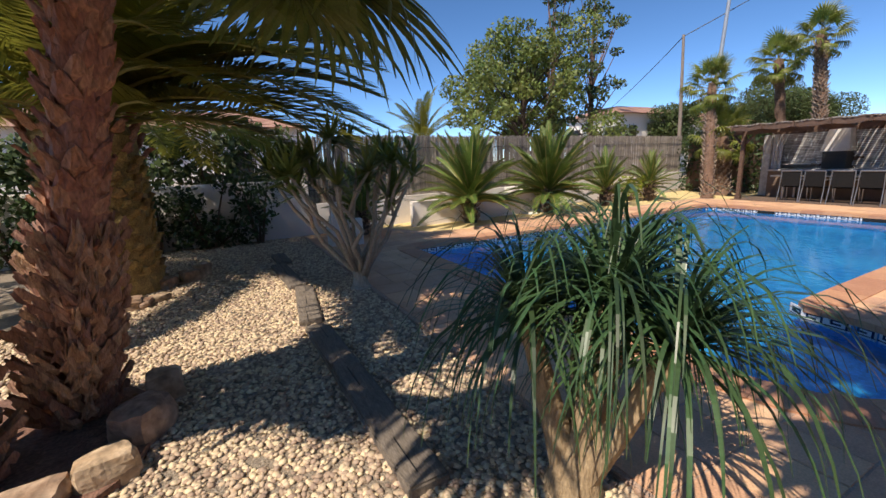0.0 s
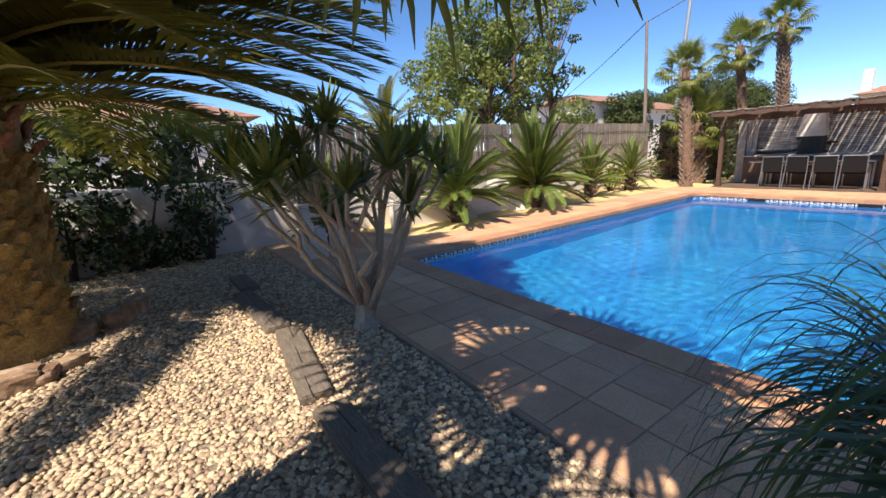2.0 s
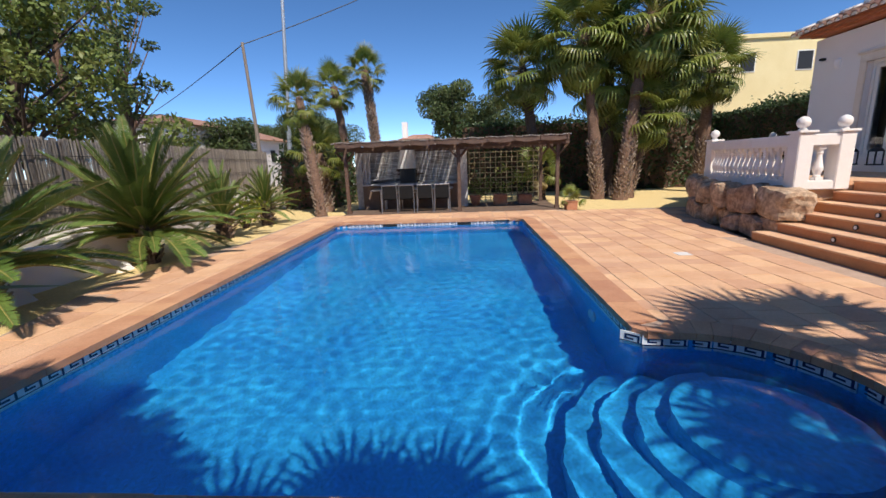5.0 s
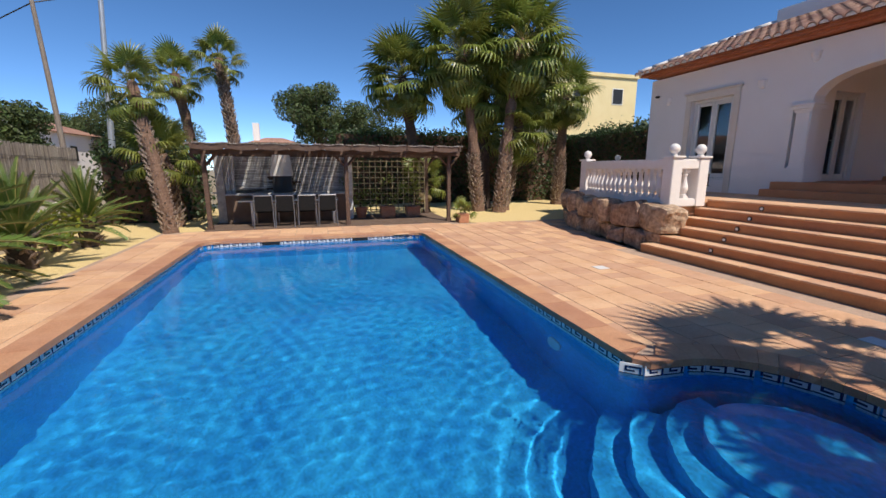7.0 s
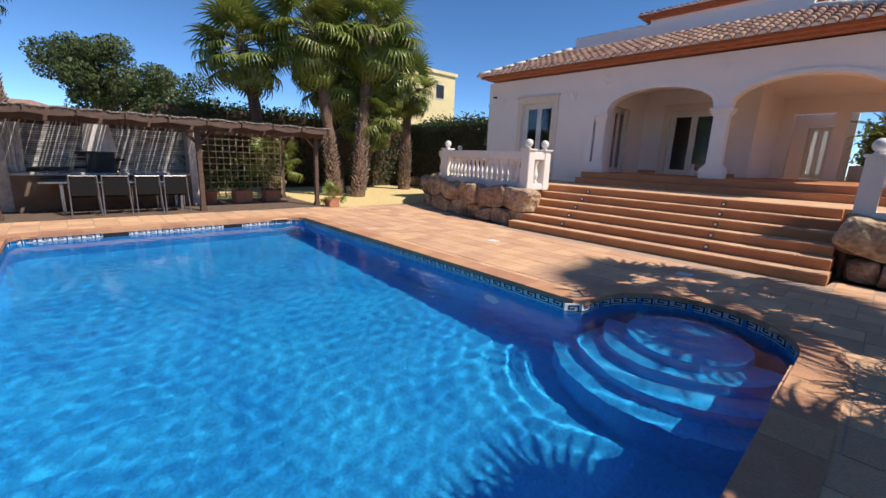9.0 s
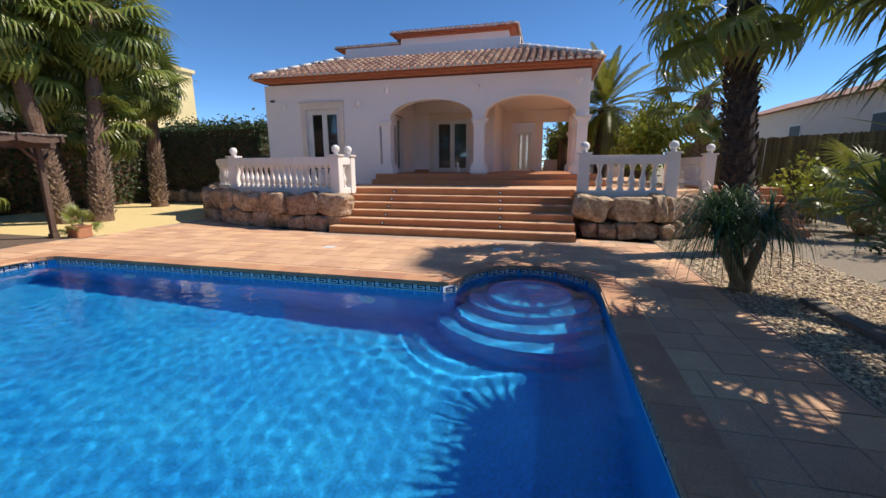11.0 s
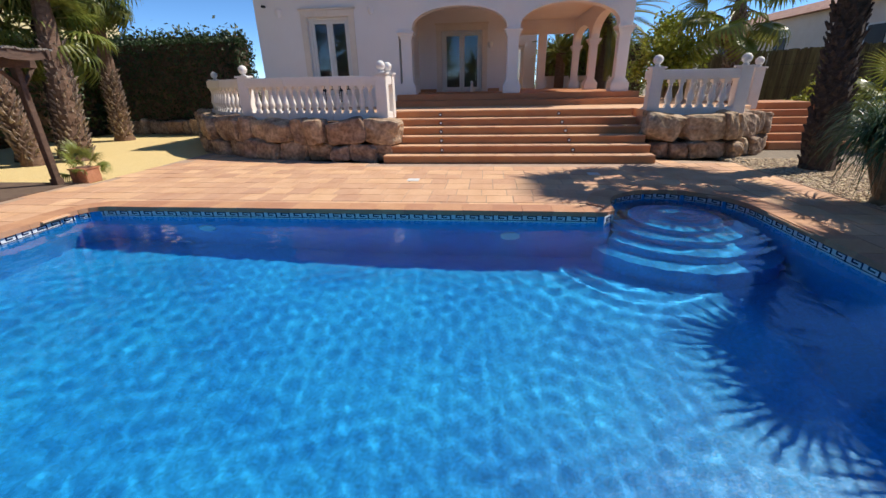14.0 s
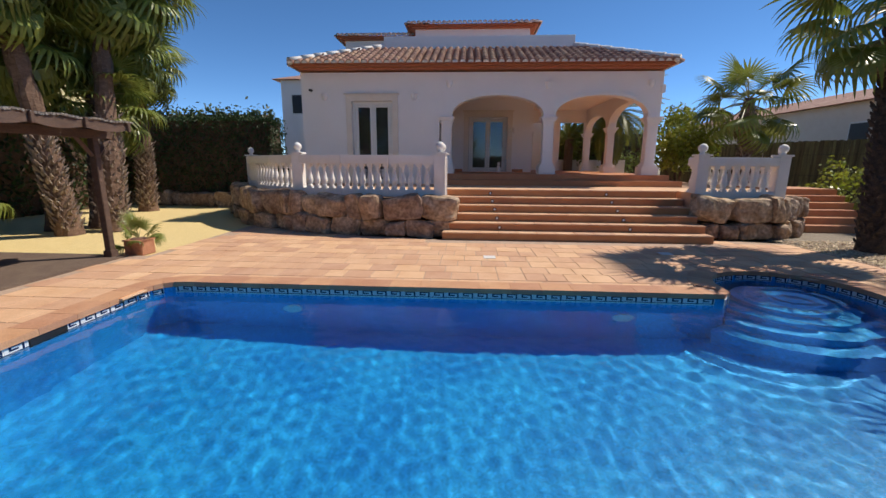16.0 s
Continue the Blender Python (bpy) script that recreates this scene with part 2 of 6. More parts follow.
def box(bm, x0, x1, y0, y1, z0, z1, bevel=0.0, mi=0):
    v = [bm.verts.new((x, y, z)) for z in (z0, z1) for x, y in ((x0, y0), (x1, y0), (x1, y1), (x0, y1))]
    f = [bm.faces.new([v[i] for i in q]) for q in ((3, 2, 1, 0), (4, 5, 6, 7), (0, 1, 5, 4), (1, 2, 6, 5), (2, 3, 7, 6), (3, 0, 4, 7))]
    for q in f:
        q.material_index = mi
    if bevel:
        bmesh.ops.bevel(bm, geom=list({e for q in f for e in q.edges}), offset=bevel, segments=2, affect="EDGES", clamp_overlap=True)
    return v


def boxed(x0, x1, y0, y1, z0, z1, bevel=0.0):
    bm = bmesh.new()
    box(bm, x0, x1, y0, y1, z0, z1, bevel)
    return bm


def tube(bm, pts, radii, seg=8, cap=True, rough=0.0, rng=random):
    rings, pts = [], [Vector(p) for p in pts]
    side = Vector((1, 0, 0))
    for i, p in enumerate(pts):
        d = (pts[min(i + 1, len(pts) - 1)] - pts[max(i - 1, 0)]).normalized()
        side = (side - d * side.dot(d))
        side = side.normalized() if side.length > 1e-4 else d.orthogonal().normalized()
        up = d.cross(side)
        ring = []
        for k in range(seg):
            a = 2 * math.pi * k / seg
            r = radii[i] * (1 + rough * (rng.random() - 0.5))
            ring.append(bm.verts.new(p + side * math.cos(a) * r + up * math.sin(a) * r))
        rings.append(ring)
    for a, b in zip(rings, rings[1:]):
        for k in range(seg):
            bm.faces.new((a[k], a[(k + 1) % seg], b[(k + 1) % seg], b[k]))
    if cap:
        bm.faces.new(rings[0][::-1])
        bm.faces.new(rings[-1])


def lathe(bm, profile, seg=12, cx=0.0, cy=0.0, cz=0.0):
    rings = [[bm.verts.new((cx + r * math.cos(2 * math.pi * k / seg), cy + r * math.sin(2 * math.pi * k / seg), cz + z)) for k in range(seg)] for r, z in profile]
    for a, b in zip(rings, rings[1:]):
        for k in range(seg):
            bm.faces.new((a[k], a[(k + 1) % seg], b[(k + 1) % seg], b[k]))
    bm.faces.new(rings[0][::-1])
    bm.faces.new(rings[-1])


def prism(bm, outline, lo, hi, axis="z", mi=0):
    """A flat outline pushed along an axis from lo to hi."""
    def at(p, h):
        return {"z": (p[0], p[1], h), "y": (p[0], h, p[1]), "x": (h, p[0], p[1])}[axis]
    a, b = [bm.verts.new(at(p, lo)) for p in outline], [bm.verts.new(at(p, hi)) for p in outline]
    fs = [bm.faces.new(a[::-1]), bm.faces.new(b)]
    for i in range(len(outline)):
        j = (i + 1) % len(outline)
        fs.append(bm.faces.new((a[i], a[j], b[j], b[i])))
    for f in fs:
        f.material_index = mi


def rock_mesh(seed, sx, sy, sz, material, name="rock", sub=2):
    rng = random.Random(seed)
    bm = bmesh.new()
    bmesh.ops.create_cube(bm, size=1)
    bmesh.ops.subdivide_edges(bm, edges=bm.edges[:], cuts=sub, use_grid_fill=True)
    o = Vector((rng.random() * 50, rng.random() * 50, rng.random() * 50))
    for v in bm.verts:
        c = v.co.copy()
        q = sum((abs(k) * 2) ** 5 for k in c) ** 0.2
        c = c.lerp(c / max(q, 0.01), 0.85)
        c += noise.noise_vector(c * 1.3 + o) * 0.13 + noise.noise_vector(c * 4.5 + o) * 0.045
        v.co = Vector((c.x * sx, c.y * sy, c.z * sz))
    return mesh_from(bm, name, material, False)


def leaf_cloud(name, centres, size, per, spread, material, parent, rng, squash=0.8, kind=""):
    """Many small folded leaves round the given centres (x, y, z, radius), in one mesh."""
    vs, fs = [], []
    for cx, cy, cz, cr in centres:
        for _ in range(int(per * cr * cr)):
            d = rng.normal(size=3)
            d /= np.linalg.norm(d) + 1e-9
            p = np.array((cx, cy, cz)) + d * cr * (0.45 + 0.62 * rng.random() ** 0.6) * np.array((1, 1, squash))
            a = rng.normal(size=3)
            a = a / np.linalg.norm(a)
            b = np.cross(a, d + rng.normal(size=3) * 0.6)
            b /= np.linalg.norm(b) + 1e-9
            s = size * (0.6 + 0.8 * rng.random())
            k = len(vs)
            vs += [tuple(p - a * s), tuple(p + b * s * spread), tuple(p + a * s), tuple(p - b * s * spread)]
            fs.append((k, k + 1, k + 2, k + 3))
    me = bpy.data.meshes.new(name)
    me.from_pydata(vs, [], fs)
    me.materials.append(material)
    ob = new(name, me)
    ob.parent = parent
    return tagged(ob, kind=kind)


# ---------- plan ----------
DECK_X0, POOL_X0, POOL_X1, POOL_Y0, POOL_Y1 = 1.73, 3.2, 13.1, 1.96, 7.26
NOOK_X, NOOK_Y, NOOK_R = 4.2, 1.66, 1.0
WATER_Z, FLOOR_Z = -0.125, -1.5
TERRACE_Z, PORCH_Z = 1.04, 1.38
STAIR_X0, STAIR_X1, STAIR_Y, TREAD, RISE = 3.36, 9.3, -1.73, 0.33, TERRACE_Z / 6
FACE_Y = -6.05


def arc(cx, cy, r, a0, a1, n):
    return [(cx + r * math.cos(radians(a0 + (a1 - a0) * i / n)), cy + r * math.sin(radians(a0 + (a1 - a0) * i / n))) for i in range(n + 1)]


def pool_outline(grow=0.0):
    """Inner edge of the coping, counter-clockwise, with the round step nook beside the house."""
    g = grow
    p = arc(NOOK_X, NOOK_Y, NOOK_R + g, 180, 352, 20)
    p += arc(POOL_X0 + 2 * NOOK_R + 0.14, POOL_Y0 - 0.12, max(0.12 - g, 0.01), 190, 90, 5)
    p += arc(POOL_X1 - 0.35, POOL_Y0 + 0.35, 0.35 + g, 270, 360, 6)
    p += arc(POOL_X1 - 0.35, POOL_Y1 - 0.35, 0.35 + g, 0, 90, 6)
    p += [(POOL_X0 - g, POOL_Y1 + g)]
    return p


def walk_outline(pts, step):
    """Points at equal steps along a closed outline, with the direction there."""
    out, carry = [], 0.0
    for a, b in zip(pts, pts[1:] + pts[:1]):
        a, b = Vector(a), Vector(b)
        d = (b - a).length
        if d < 1e-6:
            continue
        while carry <= d:
            out.append((a.lerp(b, carry / d), (b - a).normalized()))
            carry += step
        carry -= d
    return out


def inside(x, y, poly):
    hit = False
    for (x0, y0), (x1, y1) in zip(poly, poly[1:] + poly[:1]):
        if (y0 > y) != (y1 > y) and x < (x1 - x0) * (y - y0) / (y1 - y0) + x0:
            hit = not hit
    return hit


# ---------- ground ----------
def ring_sheet(outer, inner, z):
    """A flat sheet with a hole."""
    bm = bmesh.new()
    edges = []
    for loop in (outer, inner):
        v = [bm.verts.new((x, y, z)) for x, y in loop]
        edges += [bm.edges.new((v[i], v[(i + 1) % len(v)])) for i in range(len(v))]
    bmesh.ops.triangle_fill(bm, use_beauty=True, edges=edges)
    return bm


HOLE = pool_outline(0.2)
structure("ground", ring_sheet([(-400, -400), (400, -400), (400, 400), (-400, 400)], HOLE, -0.07), M_FIELD, "dry open ground round the garden", "ground")
DECK = [(DECK_X0, -1.9), (3.3, -2.3), (STAIR_X0, STAIR_Y), (STAIR_X1, STAIR_Y), (11.4, -2.1), (13.0, -2.6), (14.6, -3.5), (14.55, 0.4), (15.02, 0.45), (15.02, 7.6), (14.9, 8.6),
        (10.3, 8.6), (7.2, 9.1), (5.2, 8.5), (4.3, 8.7), (3.6, 10.2), (DECK_X0, 10.2)]
structure("pavement", ring_sheet(DECK, pool_outline(0.05), 0.002), M_GROUT, "grout bed under the terracotta pool deck", "pavement")
bm = bmesh.new()
prism(bm, [(-9, -9), (DECK_X0 - 0.04, -9), (DECK_X0 - 0.04, 10.25), (-9, 10.25)], -0.06, -0.015)
structure("ground_gravel", bm, M_GRAVEL, "pale pebble bed beside the pool deck", "gravel bed")
bm = bmesh.new()
prism(bm, [(14.6, -3.5), (14.2, -9.5), (24, -9.5), (24, 11), (3.65, 10.6), (4.35, 8.75), (5.2, 8.55), (7.2, 9.15), (10.3, 8.65), (14.9, 8.65), (14.77, 7.6), (14.52, 0.4)], -0.06, -0.02)
structure("ground_yellow", bm, M_SAND, "yellow fine gravel under the palms", "gravel bed")
bm = bmesh.new()
prism(bm, arc(-1.35, 3.1, 0.95, 0, 330, 14), -0.02, 0.035)
structure("ground_soil", bm, M_SOIL, "dark red soil ring at the palm trunk", "soil bed")
box_bm = boxed(DECK_X0 - 0.035, DECK_X0, -1.8, 10.2, -0.05, 0.012, 0.006)
structure("trim_deck_edge", box_bm, M_GROUT, "dark edging strip between pebbles and deck", "edging")

# ---------- pool ----------
pool = tagged(thing("swimming_pool", (8.15, 4.6, -0.02), "blue mosaic swimming pool with a round step nook", "pool"))
OFF = Vector((8.15, 4.6, -0.02))


def local(pts, o=OFF):
    return [(x - o.x, y - o.y) for x, y in pts]


shell = pool_outline(0.0)
bm = bmesh.new()
tops, bots = [bm.verts.new((x, y, -0.02)) for x, y in local(shell)], [bm.verts.new((x, y, FLOOR_Z + 0.02)) for x, y in local(shell)]
for i in range(len(shell)):
    j = (i + 1) % len(shell)
    bm.faces.new((tops[i], bots[i], bots[j], tops[j]))
bm.faces.new(bots)
part("basin", bm, M_POOL, pool)
for k in range(4):
    r = 0.62 + k * 0.27
    top = -0.36 - k * 0.22
    bm = bmesh.new()
    pts = arc(NOOK_X, NOOK_Y - 0.25, r, 0, 180, 20) if k else arc(NOOK_X, NOOK_Y - 0.2, 0.62, 0, 360, 24)[:-1]
    pts = [(min(max(x, POOL_X0 + 0.01), 20), max(y, 0.7)) for x, y in pts]
    pts = [(x, y) if inside(x, y, pool_outline(-0.01)) or y > 1.9 else (min(x, NOOK_X + 0.94), y) for x, y in pts]
    prism(bm, local(pts), FLOOR_Z + 0.03, top)
    part("step", bm, M_POOL, pool)
WX, WY = np.arange(3.02, 13.25, 0.028), np.arange(0.5, 7.4, 0.028)
gx, gy = np.meshgrid(WX, WY, indexing="ij")
gz = np.zeros_like(gx)
wr = np.random.default_rng(21)
for k in range(34):
    lam, ang = wr.uniform(0.11, 0.27) if k % 4 else wr.uniform(0.7, 1.6), wr.uniform(0, 2 * math.pi)
    gz += (0.0007 if k % 4 else 0.0002) * lam * np.sin((gx * math.cos(ang) + gy * math.sin(ang)) * 2 * math.pi / lam + wr.uniform(0, 6.28))
dist = np.hypot(gx - NOOK_X, gy - NOOK_Y)
gz += 0.0045 * np.sin(dist * 2 * math.pi / 0.27 + 0.6 * np.sin(gx * 5.0 + gy * 3.0)) * np.exp(-(dist / 1.4) ** 2)
nx, ny = gx.shape
idx = np.arange(nx * ny).reshape(nx, ny)
quads = np.stack([idx[:-1, :-1], idx[1:, :-1], idx[1:, 1:], idx[:-1, 1:]], -1).reshape(-1, 4)
me = bpy.data.meshes.new("water_surface")
me.from_pydata(np.stack([gx - OFF.x, gy - OFF.y, gz + WATER_Z + 0.02], -1).reshape(-1, 3).tolist(), [], quads.tolist())
me.materials.append(M_WATER)
me.shade_smooth()
water = part("water_surface", me, None, pool, "clear blue rippled water")
water.cycles.is_caustics_caster = True
sun.data.cycles.is_caustics_light = True
for ob in pool.children:
    if ob is not water:
        ob.cycles.is_caustics_receiver = True

# band of key-pattern tiles above the water
bm = bmesh.new()
TILE = 0.2
box(bm, -TILE / 2 + 0.001, TILE / 2 - 0.001, -0.012, 0.0, -0.06, 0.115, 0, 0)
for x0, x1, z0, z1 in ((-0.099, 0.099, 0.006, 0.024), (-0.085, -0.065, 0.024, 0.094), (-0.065, 0.055, 0.076, 0.094), (0.035, 0.055, 0.041, 0.076), (-0.03, 0.035, 0.041, 0.058)):
    box(bm, x0, x1, 0.0, 0.003, z0, z1, 0, 1)
key_mesh = mesh_from(bm, "key_tile", (M_TILE_W, M_TILE_B))
for p, d in walk_outline(shell, TILE):
    n = Vector((-d.y, d.x))
    q = p + d * TILE / 2
    m = Matrix.Translation((q.x + n.x * 0.013 - OFF.x, q.y + n.y * 0.013 - OFF.y, WATER_Z)) @ Matrix.Rotation(math.atan2(d.y, d.x), 4, "Z")
    part("key_tile", key_mesh, None, pool, m=m)
# two skimmer mouths in the end wall
for y in (5.75, 3.62):
    part("skimmer", boxed(13.075 - OFF.x, 13.115 - OFF.x, y - 0.2 - OFF.y, y + 0.2 - OFF.y, -0.15, 0.0, 0.004), M_BLACK, pool, "dark skimmer opening")
for x in (6.6, 11.2):
    bm = bmesh.new()
    prism(bm, arc(x - OFF.x, -0.75, 0.14, 0, 360, 18)[:-1], POOL_Y0 - OFF.y, POOL_Y0 + 0.02 - OFF.y, "y")
    part("pool_lamp", bm, M_TILE_W, pool, "round white underwater lamp")
# coping stones
CW, CL = 0.30, 0.14
ring = walk_outline(pool_outline(0.0), CL)
ways = [(a[1] + b[1]).normalized() for a, b in zip(ring[-1:] + ring[:-1], ring)]
i = 0
while i < len(ring):
    span = 3 if i + 3 <= len(ring) and all(ways[i].dot(ways[(i + j) % len(ring)]) > 0.9999 for j in (1, 2, 3)) else 1
    quad = []
    for j, side in ((i, -1), (i + span, -1), (i + span, 1), (i, 1)):
        p, d = ring[j % len(ring)][0], ways[j % len(ring)]
        wide = 0.1 if (p - Vector((5.34, 1.84))).length < 0.17 else CW
        quad.append(p + Vector((d.y, -d.x)) * (-0.035 if side < 0 else wide) + d * (0.002 if j == i else -0.002))
    i += span
    bm = bmesh.new()
    prism(bm, local(quad), -0.03, 0.037 + 0.0007 * (i % 5))
    part("coping_stone", bm, M_COPING, pool)

# ---------- stairs to the terrace ----------
stair = thing("stairs", (6.33, -2.6, 0), "six wide terracotta-tiled steps with round step lights", "stairs")
for i in range(6):
    y1, y0, z = STAIR_Y - i * TREAD + 2.6, -3.8 + 2.6 - 0.3, (i + 1) * RISE
    x0, x1 = STAIR_X0 - 6.33 + (0.02 * i), STAIR_X1 - 6.33
    part("step", boxed(x0, x1, y1 - TREAD - 0.3, y1, z - RISE, z - 0.022, 0.004), M_STEP, stair)
    n = 14
    for k in range(n):
        a, b = x0 + (x1 - x0) * k / n, x0 + (x1 - x0) * (k + 1) / n
        part("tread_tile", boxed(a + 0.003, b - 0.003, y1 - TREAD, y1 + 0.022, z - 0.025, z + 0.004, 0.007), M_TERRA, stair)
    for x in (7.95, 5.0):
        if i > 0:
            bm = bmesh.new()
            prism(bm, arc(x - 6.33 + 0.04 * i, z - RISE * 0.55, 0.045, 0, 360, 14)[:-1], y1 + 0.002, y1 + 0.014, "y")
            lamp = part("step_light", bm, M_BLACK, stair, "round recessed step light with dark rim")
            bm = bmesh.new()
            prism(bm, arc(x - 6.33 + 0.04 * i, z - RISE * 0.55, 0.028, 0, 360, 12)[:-1], y1 + 0.014, y1 + 0.018, "y")
            part("lens", bm, M_TILE_W, lamp)
T_BACK = STAIR_Y - 5 * TREAD
bm = bmesh.new()
prism(bm, [(2.2, -2.95), (1.3, -3.1), (0.3, -4.2), (0.1, -16), (14.5, -16), (16.1, -7.0), (14.7, -4.75), (12.9, -3.35), (11.0, -2.85), (9.45, -2.7), (9.3, T_BACK - 0.3), (3.34, T_BACK - 0.3), (3.34, -2.9)], -0.05, TERRACE_Z - 0.004)
structure("floor_terrace", bm, M_TERRA_STUFF, "terracotta-paved house terrace above the pool", "terrace")
for i, (y, z0, z1) in enumerate(((-5.45, TERRACE_Z, 1.21), (-5.78, 1.21, PORCH_Z))):
    structure("floor_porch_step", boxed(2.55 - 0.25 * (1 - i), 9.75, -6.5 if i == 0 else -16, y, z0 - 0.01, z1, 0.012), M_STEP, "terracotta step up to the porch", "step")

# ---------- house ----------
W = 0.32
bm = bmesh.new()
WX0, WX1, WZ0, WZ1 = 11.15, 12.45, PORCH_Z, 3.6
box(bm, WX1, 14.05, FACE_Y - W, FACE_Y, TERRACE_Z - 0.05, 4.45)
box(bm, 9.66, WX0, FACE_Y - W, FACE_Y, TERRACE_Z - 0.05, 4.45)
box(bm, WX0, WX1, FACE_Y - W, FACE_Y, WZ1, 4.45)
box(bm, WX0, WX1, FACE_Y - W, FACE_Y, TERRACE_Z - 0.05, WZ0)
structure("wall_front", bm, M_WHITE, "white rendered house front", "wall")


def arch(x0, x1, spring, rise, n=18):
    """From the right springing to the left one."""
    cx, h = (x0 + x1) / 2, (x1 - x0) / 2
    return [(cx + h * math.cos(math.pi * i / n), spring + rise * math.sin(math.pi * i / n) ** 0.85) for i in range(n + 1)]


bm = bmesh.new()
SPRING = 3.14
out = [(2.91, SPRING), (3.27, SPRING)] + arch(3.27, 6.06, SPRING, 0.63)[::-1][1:-1] + [(6.06, SPRING), (6.43, SPRING)] + arch(6.43, 9.26, SPRING, 0.63)[::-1][1:-1] + [(9.26, SPRING), (9.66, SPRING), (9.66, 4.45), (2.91, 4.45)]
prism(bm, out, FACE_Y - W, FACE_Y, "y")
structure("wall_arcade", bm, M_WHITE, "white wall over the two porch arches", "wall")
for x0, x1 in ((3.27, 6.06), (6.43, 9.26)):
    bm = bmesh.new()
    o, i_ = arch(x0 - 0.1, x1 + 0.1, SPRING, 0.74), arch(x0, x1, SPRING, 0.63)
    prism(bm, o + i_[::-1], FACE_Y + 0.003, FACE_Y + 0.035, "y")
    structure("trim_arch", bm, M_WHITE, "raised white moulding round an arch", "trim")
bm = bmesh.new()
prism(bm, [(-13.4, SPRING), (-13.1, SPRING)] + [(x, z) for x, z in arch(-13.1, -10.15, SPRING, 0.6)[::-1][1:-1]] + [(-10.15, SPRING), (-9.85, SPRING)] + arch(-9.85, -6.37, SPRING, 0.68)[::-1][1:-1] + [(-6.37, SPRING), (-6.37, 4.45), (-13.4, 4.45)], 2.91, 3.21, "x")
structure("wall_arcade_side", bm, M_WHITE, "white wall over the side arches of the porch", "wall")


def column(x0, x1, y0, y1, name="column"):
    cx, cy = (x0 + x1) / 2, (y0 + y1) / 2
    c = thing(name, (cx, cy, PORCH_Z), "square white stone column with capital and flared base", "column", "porch columns")
    hx, hy = (x1 - x0) / 2, (y1 - y0) / 2
    top = SPRING - PORCH_Z
    part("shaft", boxed(-hx, hx, -hy, hy, 0.3, top - 0.1, 0.02), M_WHITE, c)
    bm = bmesh.new()
    for k, (g, z0, z1) in enumerate(((0.10, 0, 0.26), (0.06, 0.255, 0.32), (0.025, 0.315, 0.36))):
        box(bm, -hx - g, hx + g, -hy - g, hy + g, z0, z1, 0.015)
    part("base", bm, M_WHITE, c)
    bm = bmesh.new()
    for g, z0, z1 in ((0.03, top - 0.2, top - 0.12), (0.07, top - 0.125, top - 0.05), (0.1, top - 0.055, top - 0.001)):
        box(bm, -hx - g, hx + g, -hy - g, hy + g, z0, z1, 0.012)
    part("capital", bm, M_WHITE, c)
    return c


for x0, x1 in ((2.92, 3.24), (6.08, 6.41), (9.28, 9.6)):
    column(x0, x1, FACE_Y - W + 0.01, FACE_Y - 0.01)
column(2.92, 3.2, -10.13, -9.87)
column(2.92, 3.2, -13.38, -13.12)

bm = bmesh.new()
DX0, DX1, DZ = 7.2, 8.72, 3.5
box(bm, DX1, 9.6, -9.9, -9.6, PORCH_Z, 4.4)
box(bm, 6.2, DX0, -9.9, -9.6, PORCH_Z, 4.4)
box(bm, DX0, DX1, -9.9, -9.6, DZ, 4.4)
structure("wall_porch_back", bm, M_WHITE, "cream-lit back wall of the porch", "wall")
bm = bmesh.new()
box(bm, 9.6, 9.9, -9.9, -8.35, PORCH_Z, 4.4)
box(bm, 9.6, 9.9, -7.3, -6.37, PORCH_Z, 4.4)
box(bm, 9.6, 9.9, -8.35, -7.3, 3.5, 4.4)
structure("wall_porch_left", bm, M_WHITE, "porch wall with a glazed door", "wall")
bm = bmesh.new()
box(bm, 6.2, 6.5, -13.4, -9.9, PORCH_Z, 4.4)
box(bm, 5.83, 6.2, -13.4, -13.1, PORCH_Z, 4.4)
box(bm, 4.38, 4.735, -13.4, -13.1, PORCH_Z, 3.64)
box(bm, 3.2, 5.83, -13.4, -13.1, 3.64, 4.4)
structure("wall_porch_inner", bm, M_WHITE, "inner walls of the covered porch", "wall")
structure("ceiling", boxed(2.91, 9.66, -13.4, FACE_Y - W, 4.2, 4.3), M_WHITE, "plain white porch ceiling", "ceiling")
bm = bmesh.new()
box(bm, 13.73, 14.05, -14, FACE_Y - W, TERRACE_Z - 0.05, 4.45)
structure("wall_left_side", bm, M_WHITE, "white side wall of the house", "wall")
# room walls behind the doors; their dimness is painted in as dark grey
bm = bmesh.new()
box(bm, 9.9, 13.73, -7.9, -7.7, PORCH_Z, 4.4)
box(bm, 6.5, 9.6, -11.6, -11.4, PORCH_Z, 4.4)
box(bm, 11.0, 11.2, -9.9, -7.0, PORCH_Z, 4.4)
structure("wall_rooms", bm, M_ROOM_SHADE, "room walls behind the glass doors, indoor shade put into their dark colour", "wall")
structure("wall_rear", boxed(9.9, 13.73, -14, -13.7, TERRACE_Z, 4.45), M_WHITE, "rear wall of the house", "wall")


